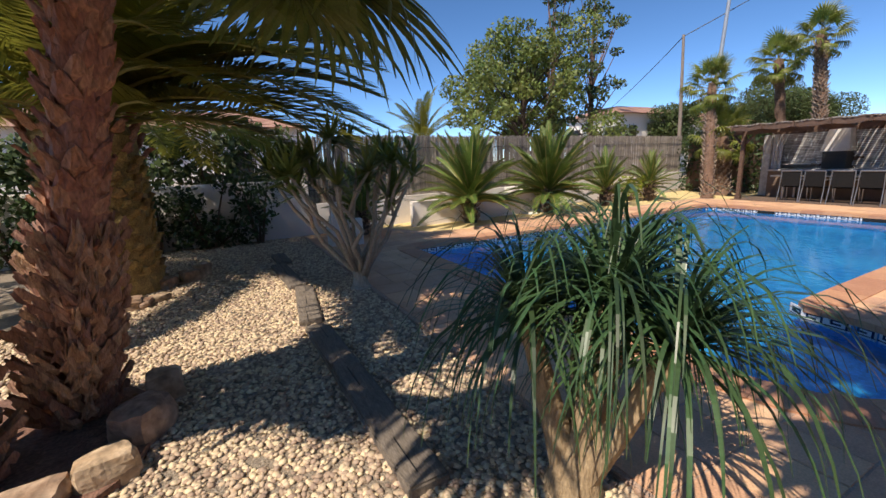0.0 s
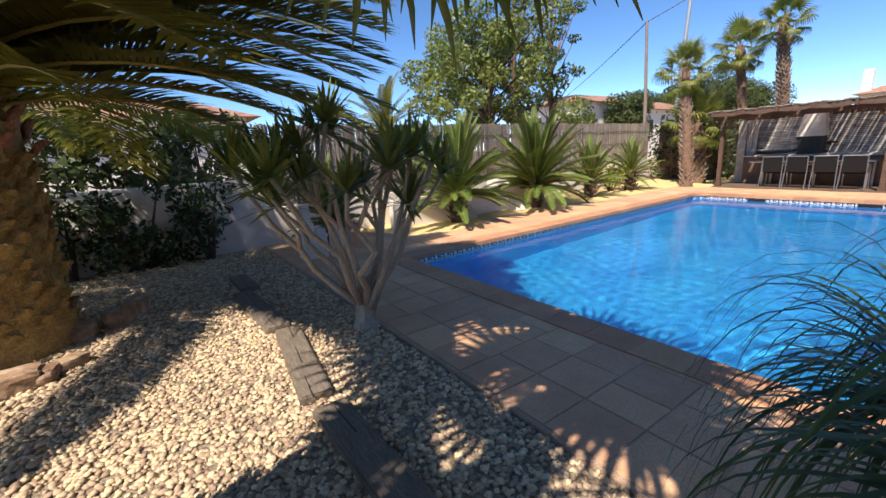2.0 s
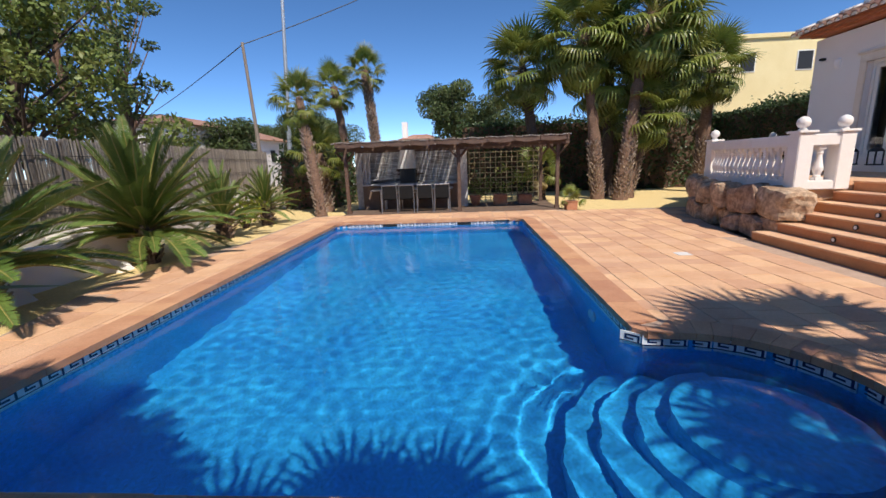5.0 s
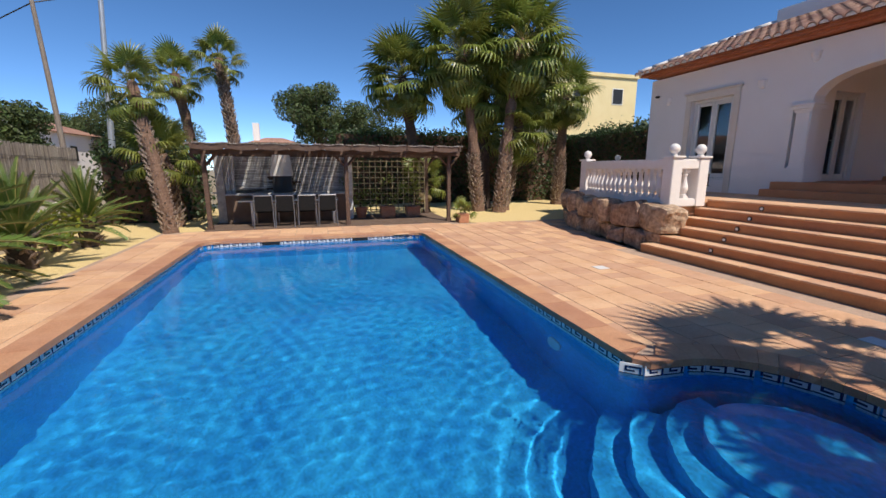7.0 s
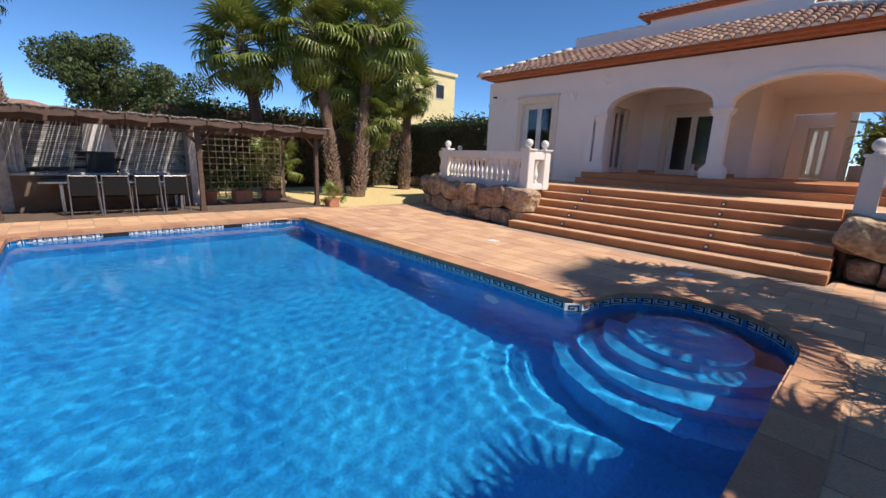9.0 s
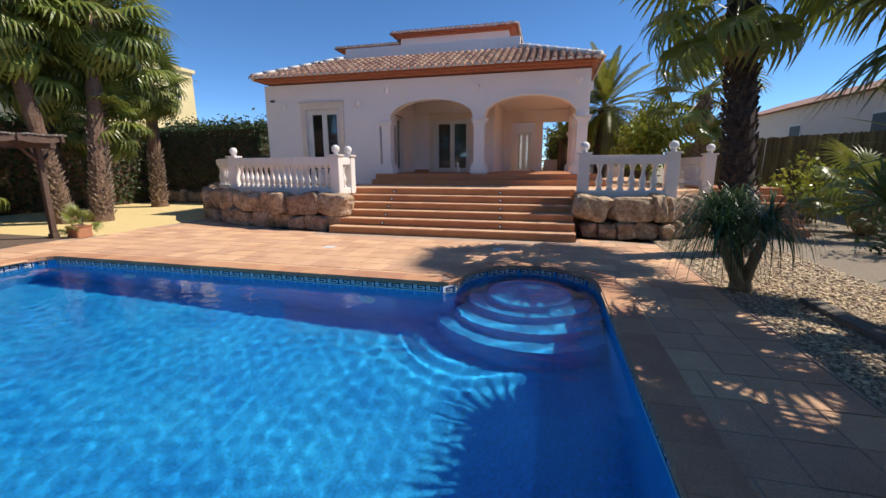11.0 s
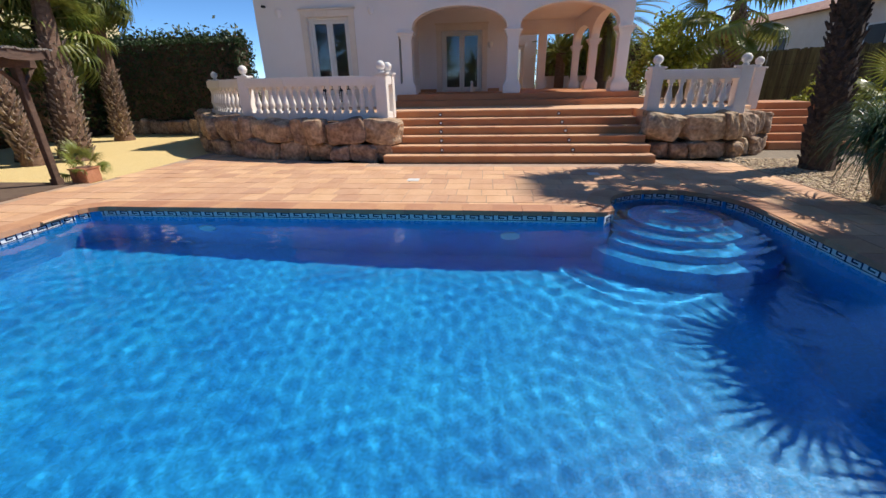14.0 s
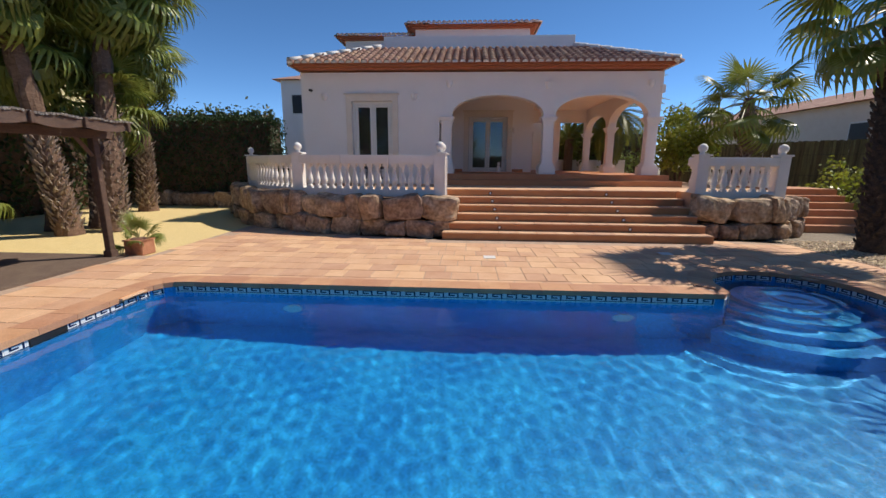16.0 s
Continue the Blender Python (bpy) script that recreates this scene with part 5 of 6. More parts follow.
boots(second, [(0, 0, 0), (-0.06, -0.14, 1.3)], 0.3, 0.24, 0.03, 1.3, BOOT_RAG, 0.006, rg, 20, 8)

# the date palm with a thick scaly trunk
date = thing("date_palm", (-1.35, 7.2, 0), "stout date palm with golden scaly trunk and arching fronds", "palm tree")
bm = bmesh.new()
tube(bm, [(0, 0, 0), (0, 0, 0.4), (0, 0, 1.6), (0, 0, 2.1), (0, 0, 2.45)], [0.62, 0.57, 0.54, 0.56, 0.34], 18, rough=0.05)
part("trunk", bm, M_DATE, date)
boots(date, [(0, 0, 0), (0, 0, 2.3)], 0.57, 0.54, 0.04, 1.75, BOOT_DATE, 0.0105, rg, 12, 8)
boots(date, [(0, 0, 0), (0, 0, 2.3)], 0.55, 0.55, 1.75, 2.35, BOOT_BIG, 0.02, rg, 25, 8)
crown(date, (0, 0, 2.4), PHX, 56, 6, 76, 1.28, random.Random(5), "frond")
for turn, tilt in ((-48, 24), (-34, 14), (-22, 18), (-12, 10), (4, 20), (-60, 16), (-42, 34), (-70, 30), (-54, 42), (-28, 30), (-9, 0), (-18, -6), (-28, 2), (2, 4), (-38, -3), (-50, 3), (-33, 7), (-25, 13), (-57, 8), (-64, 2), (-40, 10), (-72, 8)):
    part("frond", PHX[1], None, date, m=pose(0, 0, 2.35, 0, 0, turn) @ pose(0, 0, 0, 6, -tilt, 0) @ Matrix.Scale(1.43, 4))

fan_palm(15.0, 8.4, -0.02, (16.1, 9.2, 3.95), 0.16, 0.12, "leaning fan palm beside the pergola", 26, 0.7, 21, -50, 80, None, 0.7)
fan_palm(16.6, 8.75, -0.02, (16.5, 8.9, 2.1), 0.24, 0.2, "short fan palm beside the pergola", 24, 0.8, 22, -30, 75, None, 0.8)
fan_palm(20.5, 7.35, -0.02, (20.1, 7.75, 5.6), 0.19, 0.15, "tall slim fan palm behind the pergola", 24, 0.7, 23, -35, 80, None, 0.95, 2)
fan_palm(21.5, 9.0, -0.02, (21.2, 9.5, 5.2), 0.19, 0.16, "tall fan palm behind the fence", 28, 0.78, 24, -45, 80, None, 0.0, 2)
fan_palm(17.5, -2.3, -0.02, (17.7, -3.1, 6.5), 0.24, 0.15, "tall fan palm with ragged lower trunk", 58, 1.42, 25, -75, 75, None, 0.42, 8)
fan_palm(18.1, -1.65, -0.02, (18.3, -1.0, 6.1), 0.23, 0.15, "tall fan palm in the garden clump", 58, 1.38, 26, -75, 75, None, 0.36, 8)
fan_palm(18.2, -2.75, -0.02, (18.9, -4.2, 5.3), 0.25, 0.17, "fan palm leaning out of the clump", 48, 1.35, 27, -75, 70, None, 0.42, 6)
fan_palm(18.6, -3.0, -0.02, (18.45, -3.3, 3.4), 0.2, 0.15, "shorter fan palm inside the clump", 36, 1.1, 33, -75, 60, M_TRUNK_D, 0, 4)
fan_palm(20.0, -6.5, -0.02, (19.6, -6.4, 5.0), 0.26, 0.17, "fan palm in front of the clipped hedge", 46, 1.1, 28, -70, 75, None, 0.45, 4)
fan_palm(20.0, 0.3, -0.02, (19.5, 1.15, 5.3), 0.24, 0.17, "fan palm rising behind the pergola", 50, 1.2, 29, -60, 75, M_TRUNK_D, 0, 3)
fan_palm(19.0, -2.3, -0.02, (19.1, -2.2, 4.9), 0.24, 0.17, "fan palm standing at the back of the clump", 46, 1.3, 36, -75, 75, M_TRUNK_D, 0, 5)
fan_palm(18.2, 0.5, -0.02, (18.3, 0.6, 1.3), 0.14, 0.12, "young fan palm behind the trellis", 14, 0.75, 34, -15, 70, M_TRUNK_D)
fan_palm(0.52, -1.22, -0.02, (0.95, -1.25, 4.75), 0.25, 0.17, "dark-trunked fan palm shading the stairs", 30, 1.25, 30, -50, 65, M_TRUNK_D, 0.95, 3)
fan_palm(-0.85, -7.6, 0.0, (-0.6, -7.6, 3.9), 0.2, 0.15, "fan palm on the side terrace", 20, 1.25, 31, -50, 55, M_TRUNK, 0.9)
fan_palm(-3.4, -4.4, -0.02, (-3.3, -4.2, 1.2), 0.18, 0.15, "low fan palm at the side fence", 16, 1.0, 32, -20, 50)
baby = thing("potted_palm", (14.85, 0.2, 0.28), "small sunlit palm in a terracotta box", "plant")
crown(baby, (0, 0, 0.05), FAN, 9, 15, 75, 0.34, random.Random(3))
d2 = thing("date_palm", (1.5, -14.8, 0.0), "date palm behind the house", "palm tree")
bm = bmesh.new()
tube(bm, [(0, 0, 0), (0, 0, 4.4)], [0.34, 0.3], 12, rough=0.1)
part("trunk", bm, M_TRUNK_D, d2)
crown(d2, (0, 0, 4.5), PHX, 54, -45, 75, 0.95, random.Random(7), "frond")
d4 = thing("date_palm", (3.35, -15.5, 0.0), "low date palm seen through the porch", "palm tree")
bm = bmesh.new()
tube(bm, [(0, 0, 0), (0, 0, 3.0)], [0.26, 0.22], 12, rough=0.1)
part("trunk", bm, M_TRUNK, d4)
crown(d4, (0, 0, 3.1), PHX, 24, -30, 60, 0.5, random.Random(17), "frond")
d3 = thing("date_palm", (8.5, 17.5, -0.07), "pale date palm beyond the fence", "palm tree")
bm = bmesh.new()
tube(bm, [(0, 0, 0), (0, 0, 2.6)], [0.3, 0.28], 12, rough=0.1)
part("trunk", bm, M_TRUNK_D, d3)
crown(d3, (0, 0, 2.7), PHX, 26, -15, 75, 0.75, random.Random(8), "frond")


def cycad(x, y, h, s, n, seed):
    t = thing("cycad", (x, y, -0.02), "sago cycad with a rosette of stiff feather leaves", "cycad", "cycads along the pool")
    rng = random.Random(seed)
    bm = bmesh.new()
    tube(bm, [(0, 0, 0), (0, 0, h * 0.5), (0, 0, h), (0, 0, h + 0.12)], [0.16, 0.18, 0.16, 0.06], 12, rough=0.25, rng=rng)
    part("trunk", bm, M_TRUNK_D, t)
    boots(t, [(0, 0, 0), (0, 0, h)], 0.16, 0.15, 0.03, h, BOOT_SMALL, 0.02, rng, 30, 5)
    crown(t, (0, 0, h + 0.08), CYC, n, -8, 74, s, rng, "frond")


for x, y, h, s, n in ((5.9, 9.38, 0.68, 1.65, 76), (8.7, 9.48, 0.68, 1.78, 84), (11.2, 9.5, 0.55, 1.2, 46), (13.4, 9.5, 0.6, 1.1, 42), (2.9, 9.4, 0.55, 1.1, 44)):
    cycad(x, y, h, s, n, int(x * 10))


# ---------- ponytail palm beside the deck ----------
def ponytail(x, y, label, heads, n, seed):
    rng = random.Random(seed)
    t = thing("ponytail_palm", (x, y, -0.015), label, "ponytail palm")
    bm = bmesh.new()
    lathe(bm, [(0.11, 0), (0.14, 0.05), (0.12, 0.14), (0.07, 0.25), (0.04, 0.3)], 14)
    for hx, hy, hz in heads:
        tube(bm, [(hx * 0.1, hy * 0.1, 0.12), (hx * 0.45, hy * 0.45, hz * 0.45), (hx, hy, hz)], [0.085, 0.062, 0.045], 9, rough=0.15, rng=rng)
    part("trunk", bm, M_PONY_W, t)
    for hx, hy, hz in heads:
        bm = bmesh.new()
        for k in range(n):
            a, e = rng.uniform(0, 2 * math.pi), rng.uniform(0.05, 1.38)
            L = rng.uniform(0.5, 1.0)
            w = rng.uniform(0.005, 0.0125)
            d, s = Vector((math.cos(a), math.sin(a), 0)), Vector((-math.sin(a), math.cos(a), 0))
            p = Vector((hx, hy, hz)) + d * 0.02 + Vector((0, 0, rng.uniform(-0.04, 0.05)))
            v = d * math.cos(e) + Vector((0, 0, math.sin(e)))
            prev = None
            m = 9
            for i in range(m + 1):
                f = i / m
                ww = w * (1 - f ** 1.6) + 0.0012
                fold = Vector((0, 0, 0.3 * ww))
                row = [bm.verts.new(p - s * ww + fold), bm.verts.new(p + s * ww + fold)]
                if prev:
                    bm.faces.new((prev[0], prev[1], row[1], row[0]))
                prev = row
                p = p + v * L / m
                v = (v + Vector((0, 0, -1)) * (0.11 + 0.5 * f) * (0.75 + 0.6 * L)).normalized()
                if p.z < 0.1:
                    v = (v + Vector((0, 0, 0.8))).normalized()
        part("leaf_tuft", bm, M_PONY, t)
    return t


ponytail(1.43, 1.36, "ponytail palm with swollen base and long arching leaves", ((-0.12, 0.2, 0.86), (0.42, 0.06, 0.95), (0.2, -0.32, 0.84), (0.45, 0.38, 0.8), (0.12, -0.06, 0.98)), 190, 3)


# ---------- branching yucca ----------
def tuft_mesh(seed, n=42, L=0.40):
    rng = random.Random(seed)
    bm = bmesh.new()
    for k in range(n):
        a, e = rng.uniform(0, 6.283), math.asin(rng.uniform(-0.12, 0.98))
        l = L * rng.uniform(0.8, 1.15)
        d = Vector((math.cos(a) * math.cos(e), math.sin(a) * math.cos(e), math.sin(e)))
        s = d.cross(Vector((0, 0, 1))).normalized() * 0.019
        sag = Vector((0, 0, -0.16 * l * math.cos(e)))
        v = [bm.verts.new(c) for c in (d * 0.02 - s * 0.7, d * 0.02 + s * 0.7, d * l * 0.4 + s + sag * 0.15, d * l * 0.4 - s + sag * 0.15, d * l * 0.75 + s * 0.7 + sag * 0.6, d * l * 0.75 - s * 0.7 + sag * 0.6, d * l + sag)]
        bm.faces.new((v[0], v[1], v[2], v[3]))
        bm.faces.new((v[3], v[2], v[4], v[5]))
        bm.faces.new((v[5], v[4], v[6]))
    return mesh_from(bm, "leaf_tuft", M_YUCCA)


TUFTS = [tuft_mesh(i) for i in range(3)]


def yucca(x, y, label, stems, height, spread, seed, lean=(0, 0)):
    rng = random.Random(seed)
    t = thing("branching_yucca", (x, y, -0.015), label, "yucca")
    trunk = bmesh.new()
    tops = []

    def limb(a, r, h, start, n=6):
        """A winding limb that leaves the stump outwards and turns upwards."""
        pts, side = [Vector(start)], a
        for i in range(1, n + 1):
            f = i / n
            side += rng.uniform(-0.22, 0.22)
            q = Vector((math.cos(side) * r * f ** 0.85 + lean[0] * f, math.sin(side) * r * f ** 0.85 + lean[1] * f, start[2] + (h - start[2]) * f ** 1.1))
            pts.append(q + Vector((rng.uniform(-0.035, 0.035), rng.uniform(-0.035, 0.035), 0)))
        return pts

    for k in range(stems):
        a = 2 * math.pi * k / stems + rng.uniform(-0.3, 0.3)
        r, h = spread * rng.uniform(0.35, 1.0), height * rng.uniform(0.76, 1.0)
        pts = limb(a, r, h, (math.cos(a) * 0.05, math.sin(a) * 0.05, rng.uniform(0.1, 0.3)))
        bm = bmesh.new()
        tube(bm, pts, [0.045, 0.036, 0.03, 0.026, 0.022, 0.019, 0.016], 8, rough=0.22, rng=rng)
        branch = part("branch", bm, M_YUCCA_W, t, smooth=True)
        tops.append(pts[-1])
        for i in rng.sample((3, 4), 1):
            q = pts[i] + Vector((math.cos(a + rng.uniform(-1.2, 1.2)) * 0.28, math.sin(a + rng.uniform(-1.2, 1.2)) * 0.28, rng.uniform(0.3, 0.5)))
            bm = bmesh.new()
            tube(bm, [pts[i], (pts[i] + q) / 2 + (q - pts[i]).cross(Vector((0, 0, 1))) * rng.uniform(-0.3, 0.3) + Vector((0, 0, -0.05)), q], [0.023, 0.019, 0.015], 7, rough=0.2, rng=rng)
            part("twig", bm, M_YUCCA_W, branch, smooth=True)
            tops.append(q)
    lathe(trunk, [(0.15, 0), (0.11, 0.06), (0.095, 0.16), (0.09, 0.28), (0.05, 0.36)], 12)
    part("stump", trunk, M_YUCCA_W, t)
    for q in tops:
        part("leaf_tuft", TUFTS[rng.randrange(3)], None, t, m=Matrix.Translation(q) @ Matrix.Rotation(rng.uniform(0, 6.28), 4, "Z") @ Matrix.Scale(rng.uniform(0.82, 1.1), 4))
    return t


yucca(1.6, 5.32, "many-stemmed yucca with pale branches and spiky tufts", 14, 2.0, 1.0, 4, (0.02, 0.02))

# ---------- hedges, shrubs and trees ----------
def hedge(name, label, x0, x1, y0, y1, z0, z1, leaf, dens, material, seed, rough=0.12):
    t = thing(name, ((x0 + x1) / 2, (y0 + y1) / 2, z0), label, "hedge")
    cx, cy = (x0 + x1) / 2, (y0 + y1) / 2
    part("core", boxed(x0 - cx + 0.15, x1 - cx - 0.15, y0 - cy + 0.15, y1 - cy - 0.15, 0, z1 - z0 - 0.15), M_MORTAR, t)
    rng = np.random.default_rng(seed)
    X, Y, Z = x1 - x0, y1 - y0, z1 - z0
    vs, fs = [], []
    for ax, area in (("x", 2 * Y * Z), ("y", 2 * X * Z), ("z", X * Y)):
        for _ in range(int(area * dens)):
            u, v, s = rng.random(), rng.random(), rng.random() < 0.5
            off = rng.normal() * rough + 0.08
            if ax == "x":
                p = np.array((-X / 2 + off if s else X / 2 - off, (u - 0.5) * Y, v * Z))
            elif ax == "y":
                p = np.array(((u - 0.5) * X, -Y / 2 + off if s else Y / 2 - off, v * Z))
            else:
                p = np.array(((u - 0.5) * X, (v - 0.5) * Y, Z - off))
            a, b = rng.normal(size=3), rng.normal(size=3)
            a /= np.linalg.norm(a)
            b = np.cross(a, b)
            b /= np.linalg.norm(b)
            sz = leaf * (0.6 + 0.8 * rng.random())
            k = len(vs)
            vs += [tuple(p - a * sz), tuple(p + b * sz * 0.5), tuple(p + a * sz), tuple(p - b * sz * 0.5)]
            fs.append((k, k + 1, k + 2, k + 3))
    me = bpy.data.meshes.new("foliage")
    me.from_pydata(vs, [], fs)
    me.materials.append(material)
    ob = new("foliage", me)
    ob.parent = t
    tagged(ob, kind="stuff")
    return t


hedge("clipped_hedge", "tall clipped dark green hedge beside the house", 16.2, 23.5, -9.6, -8.4, -0.05, 3.4, 0.05, 420, M_HEDGE, 1, 0.07)
hedge("tall_hedge", "tall dark hedge behind the palms", 22.4, 23.6, -8.6, 3.8, -0.05, 3.4, 0.08, 200, M_HEDGE, 2, 0.16)
hedge("cypress_row", "row of pointed conifers above the hedge", 17.5, 24.0, -11.6, -10.8, -0.05, 3.9, 0.1, 90, M_PINE, 12, 0.2)
hedge("back_hedge", "green hedge closing the garden behind the porch", -1.5, 4.2, -18.2, -17.4, -0.07, 3.6, 0.08, 160, M_LEAF, 31, 0.2)
hedge("rear_hedge", "rough green hedge behind the fan palms", 17.6, 20.6, 8.6, 11.0, -0.05, 2.2, 0.08, 150, M_HEDGE, 3, 0.22)
nrng = np.random.default_rng(3)


def shrub(name, x, y, z, blobs, leaf, per, material, label, category="shrub", squash=0.9):
    t = thing(name, (x, y, z), label, category)
    bm = bmesh.new()
    for bx, by, bz, br in blobs[:6]:
        tube(bm, [(bx * 0.15, by * 0.15, 0), (bx * 0.6, by * 0.6, bz * 0.6), (bx, by, bz)], [0.03, 0.02, 0.008], 6)
    part("stem", bm, M_WOOD, t)
    tagged(leaf_cloud("foliage", blobs, leaf, per, 0.5, material, t, nrng, squash), kind="stuff")
    return t


for x in (-8.2, -7.2, -6.2, -5.2, -4.2, -3.2, -2.2, -1.1, -0.2, 0.75):
    n_ = 9 if x < 0.5 else 6
    shrub("climbing_shrub", x, 9.95, -0.02, [(nrng.uniform(-0.5, 0.5) * (1 if x < 0.5 else 0.6), nrng.uniform(-0.2, 0.25), nrng.uniform(0.15, 1.45), nrng.uniform(0.25, 0.42)) for _ in range(n_)], 0.06, 1100, M_HEDGE, "dark leafy shrub against the white wall")
for x in (-8.5, -7.2, -6, -4.8, -3.5, -2.3, -1.2, -0.1, 1.0):
    shrub("conifer_shrub", x, 11.3, -0.05, [(nrng.uniform(-0.6, 0.6), nrng.uniform(-0.3, 0.3), nrng.uniform(1.2, 2.6), nrng.uniform(0.3, 0.5)) for _ in range(9)], 0.09, 600, M_PINE, "dark conifer bush behind the wall")
shrub("dark_shrub", -4.5, 6.5, -0.02, [(nrng.uniform(-1, 1), nrng.uniform(-1.4, 1.4), nrng.uniform(0.3, 2.0), 0.55) for _ in range(14)], 0.07, 320, M_HEDGE, "dark garden shrub behind the palms")
shrub("yellow_shrub", 12.9, 9.9, -0.02, [(nrng.uniform(-0.9, 0.9), nrng.uniform(-0.4, 0.4), nrng.uniform(0.2, 0.85), 0.32) for _ in range(10)], 0.06, 420, M_LEMON, "bright yellow-green shrub in the bed")
shrub("lemon_tree", 0.4, -9.6, 1.0, [(nrng.uniform(-0.9, 0.9), nrng.uniform(-0.9, 0.9), nrng.uniform(0.7, 2.7), 0.5) for _ in range(30)], 0.075, 800, M_LEMON, "leafy lemon tree beside the porch", "tree")
shrub("yellow_shrub", -3.3, -6.6, -0.02, [(nrng.uniform(-1.0, 1.0), nrng.uniform(-0.8, 0.8), nrng.uniform(0.5, 1.75), 0.4) for _ in range(14)], 0.07, 420, M_LEMON, "yellow-green shrub before the reed screen")
structure("wall_garden_rear", boxed(0.2, 4.3, -16.1, -15.9, -0.02, 1.95, 0.01), M_WHITE, "low white garden wall behind the porch", "wall")
shrub("oleander", 2.0, -16.7, 0.9, [(nrng.uniform(-2.2, 1.6), nrng.uniform(-0.5, 0.5), nrng.uniform(0.3, 3.2), 0.65) for _ in range(30)], 0.09, 380, M_LEAF, "green shrubs behind the porch")
shrub("low_shrub", -2.6, -0.6, -0.02, [(nrng.uniform(-0.9, 0.9), nrng.uniform(-1.4, 1.4), nrng.uniform(0.2, 0.9), 0.45) for _ in range(12)], 0.06, 420, M_HEDGE, "dark low shrub at the side fence")


def tree(x, y, z, h, trunk_r, blobs, leaf, per, material, label, seed, squash=0.8, bark=None):
    t = thing("tree", (x, y, z), label, "tree")
    rng = random.Random(seed)
    bm = bmesh.new()
    tube(bm, [(0, 0, 0), (0.1, 0.05, h * 0.35), (0.0, 0.1, h * 0.7), (0.05, 0, h * 0.95)], [trunk_r, trunk_r * 0.75, trunk_r * 0.4, trunk_r * 0.1], 9, rough=0.15, rng=rng)
    for b in blobs:
        z0 = min(h * 0.8, max(h * 0.2, b[2] * 0.62))
        tube(bm, [(0.05, 0.05, z0), (b[0] * 0.5, b[1] * 0.5, (z0 + b[2]) / 2), b[:3]], [trunk_r * 0.35, trunk_r * 0.2, 0.015], 5)
    part("trunk", bm, bark or M_TRUNK_D, t)
    tagged(leaf_cloud("crown", blobs, leaf, per, 0.5, material, t, np.random.default_rng(seed), squash), kind="stuff")
    return t


rb = np.random.default_rng(9)
tree(14.3, 17.5, -0.07, 7.6, 0.2, [(rb.normal() * 1.9, rb.normal() * 1.4, rb.uniform(2.4, 7.6), rb.uniform(0.6, 1.05)) for _ in range(44)], 0.095, 720, M_LEAF, "broad leafy tree behind the brushwood fence", 1)
tree(18.6, 20, -0.07, 12, 0.2, [(rb.normal() * 1.1, rb.normal() * 1.0, rb.uniform(3, 12), rb.uniform(0.45, 0.9)) for _ in range(26)], 0.14, 210, M_PINE, "thin tall pine with open branches", 2, 0.55, M_TRUNK)
tree(23.0, 21, -0.07, 12, 0.2, [(rb.normal() * 1.3, rb.normal() * 1.0, rb.uniform(3, 12), rb.uniform(0.45, 0.9)) for _ in range(26)], 0.14, 210, M_PINE, "thin feathery pine behind the fence", 3, 0.55, M_TRUNK)
for i, (x, y, w, h) in enumerate(((33, 4.2, 2.9, 8.0), (36, 0.6, 2.8, 6.6), (46, 20, 5, 7), (52, 27, 5, 6.5), (30, 19.5, 2.2, 5.0), (45, -20, 3, 6))):
    tree(x, y, -0.07, h * 0.85, 0.25, [(rb.normal() * w * 0.42, rb.normal() * w * 0.42, h * rb.uniform(0.42, 0.92), w * rb.uniform(0.24, 0.4)) for _ in range(26)], 0.085, 900, M_PINE, "round dense pine in the distance", 20 + i)


# ---------- houses in the distance ----------
def far_house(x, y, z, w, d, h, material, label, roof_tiles=True, windows=3, rz=0.0, chimney=False):
    t = thing("house", (x, y, z), label, "house", rz=rz)
    part("wall", boxed(-w / 2, w / 2, -d / 2, d / 2, 0, h), material, t)
    bm = bmesh.new()
    if roof_tiles:
        frustum(bm, -w / 2 - 0.4, w / 2 + 0.4, -d / 2 - 0.4, d / 2 + 0.4, h, min(w, d) * 0.4, min(w, d) * 0.14)
    else:
        box(bm, -w / 2 - 0.15, w / 2 + 0.15, -d / 2 - 0.15, d / 2 + 0.15, h, h + 0.25)
    rf = part("roof", bm, M_ROOF_STUFF if roof_tiles else material, t)
    if chimney:
        part("chimney", boxed(-w / 2 + 0.1, -w / 2 + 0.7, d / 2 - 0.6, d / 2 - 0.05, h, h + 1.75, 0.03), M_WHITE, rf)
    for k in range(windows):
        for f in (-1, 1):
            u = -w / 2 + (k + 0.5) * w / windows
            win = part("window", boxed(u - 0.5, u + 0.5, f * d / 2 - 0.03, f * d / 2 + 0.03, h - 2.0, h - 0.8), M_FRAME_W, t)
            part("pane", boxed(u - 0.43, u + 0.43, f * d / 2 - 0.05, f * d / 2 + 0.05, h - 1.93, h - 0.87), M_BLACK, win)
            s = k % 2 * 2 - 1
            v = -d / 2 + (k + 0.5) * d / windows
            win = part("window", boxed(f * w / 2 - 0.03, f * w / 2 + 0.03, v - 0.5, v + 0.5, h - 2.0, h - 0.8), M_FRAME_W, t)
            part("pane", boxed(f * w / 2 - 0.05, f * w / 2 + 0.05, v - 0.43, v + 0.43, h - 1.93, h - 0.87), M_BLACK, win)
    return t


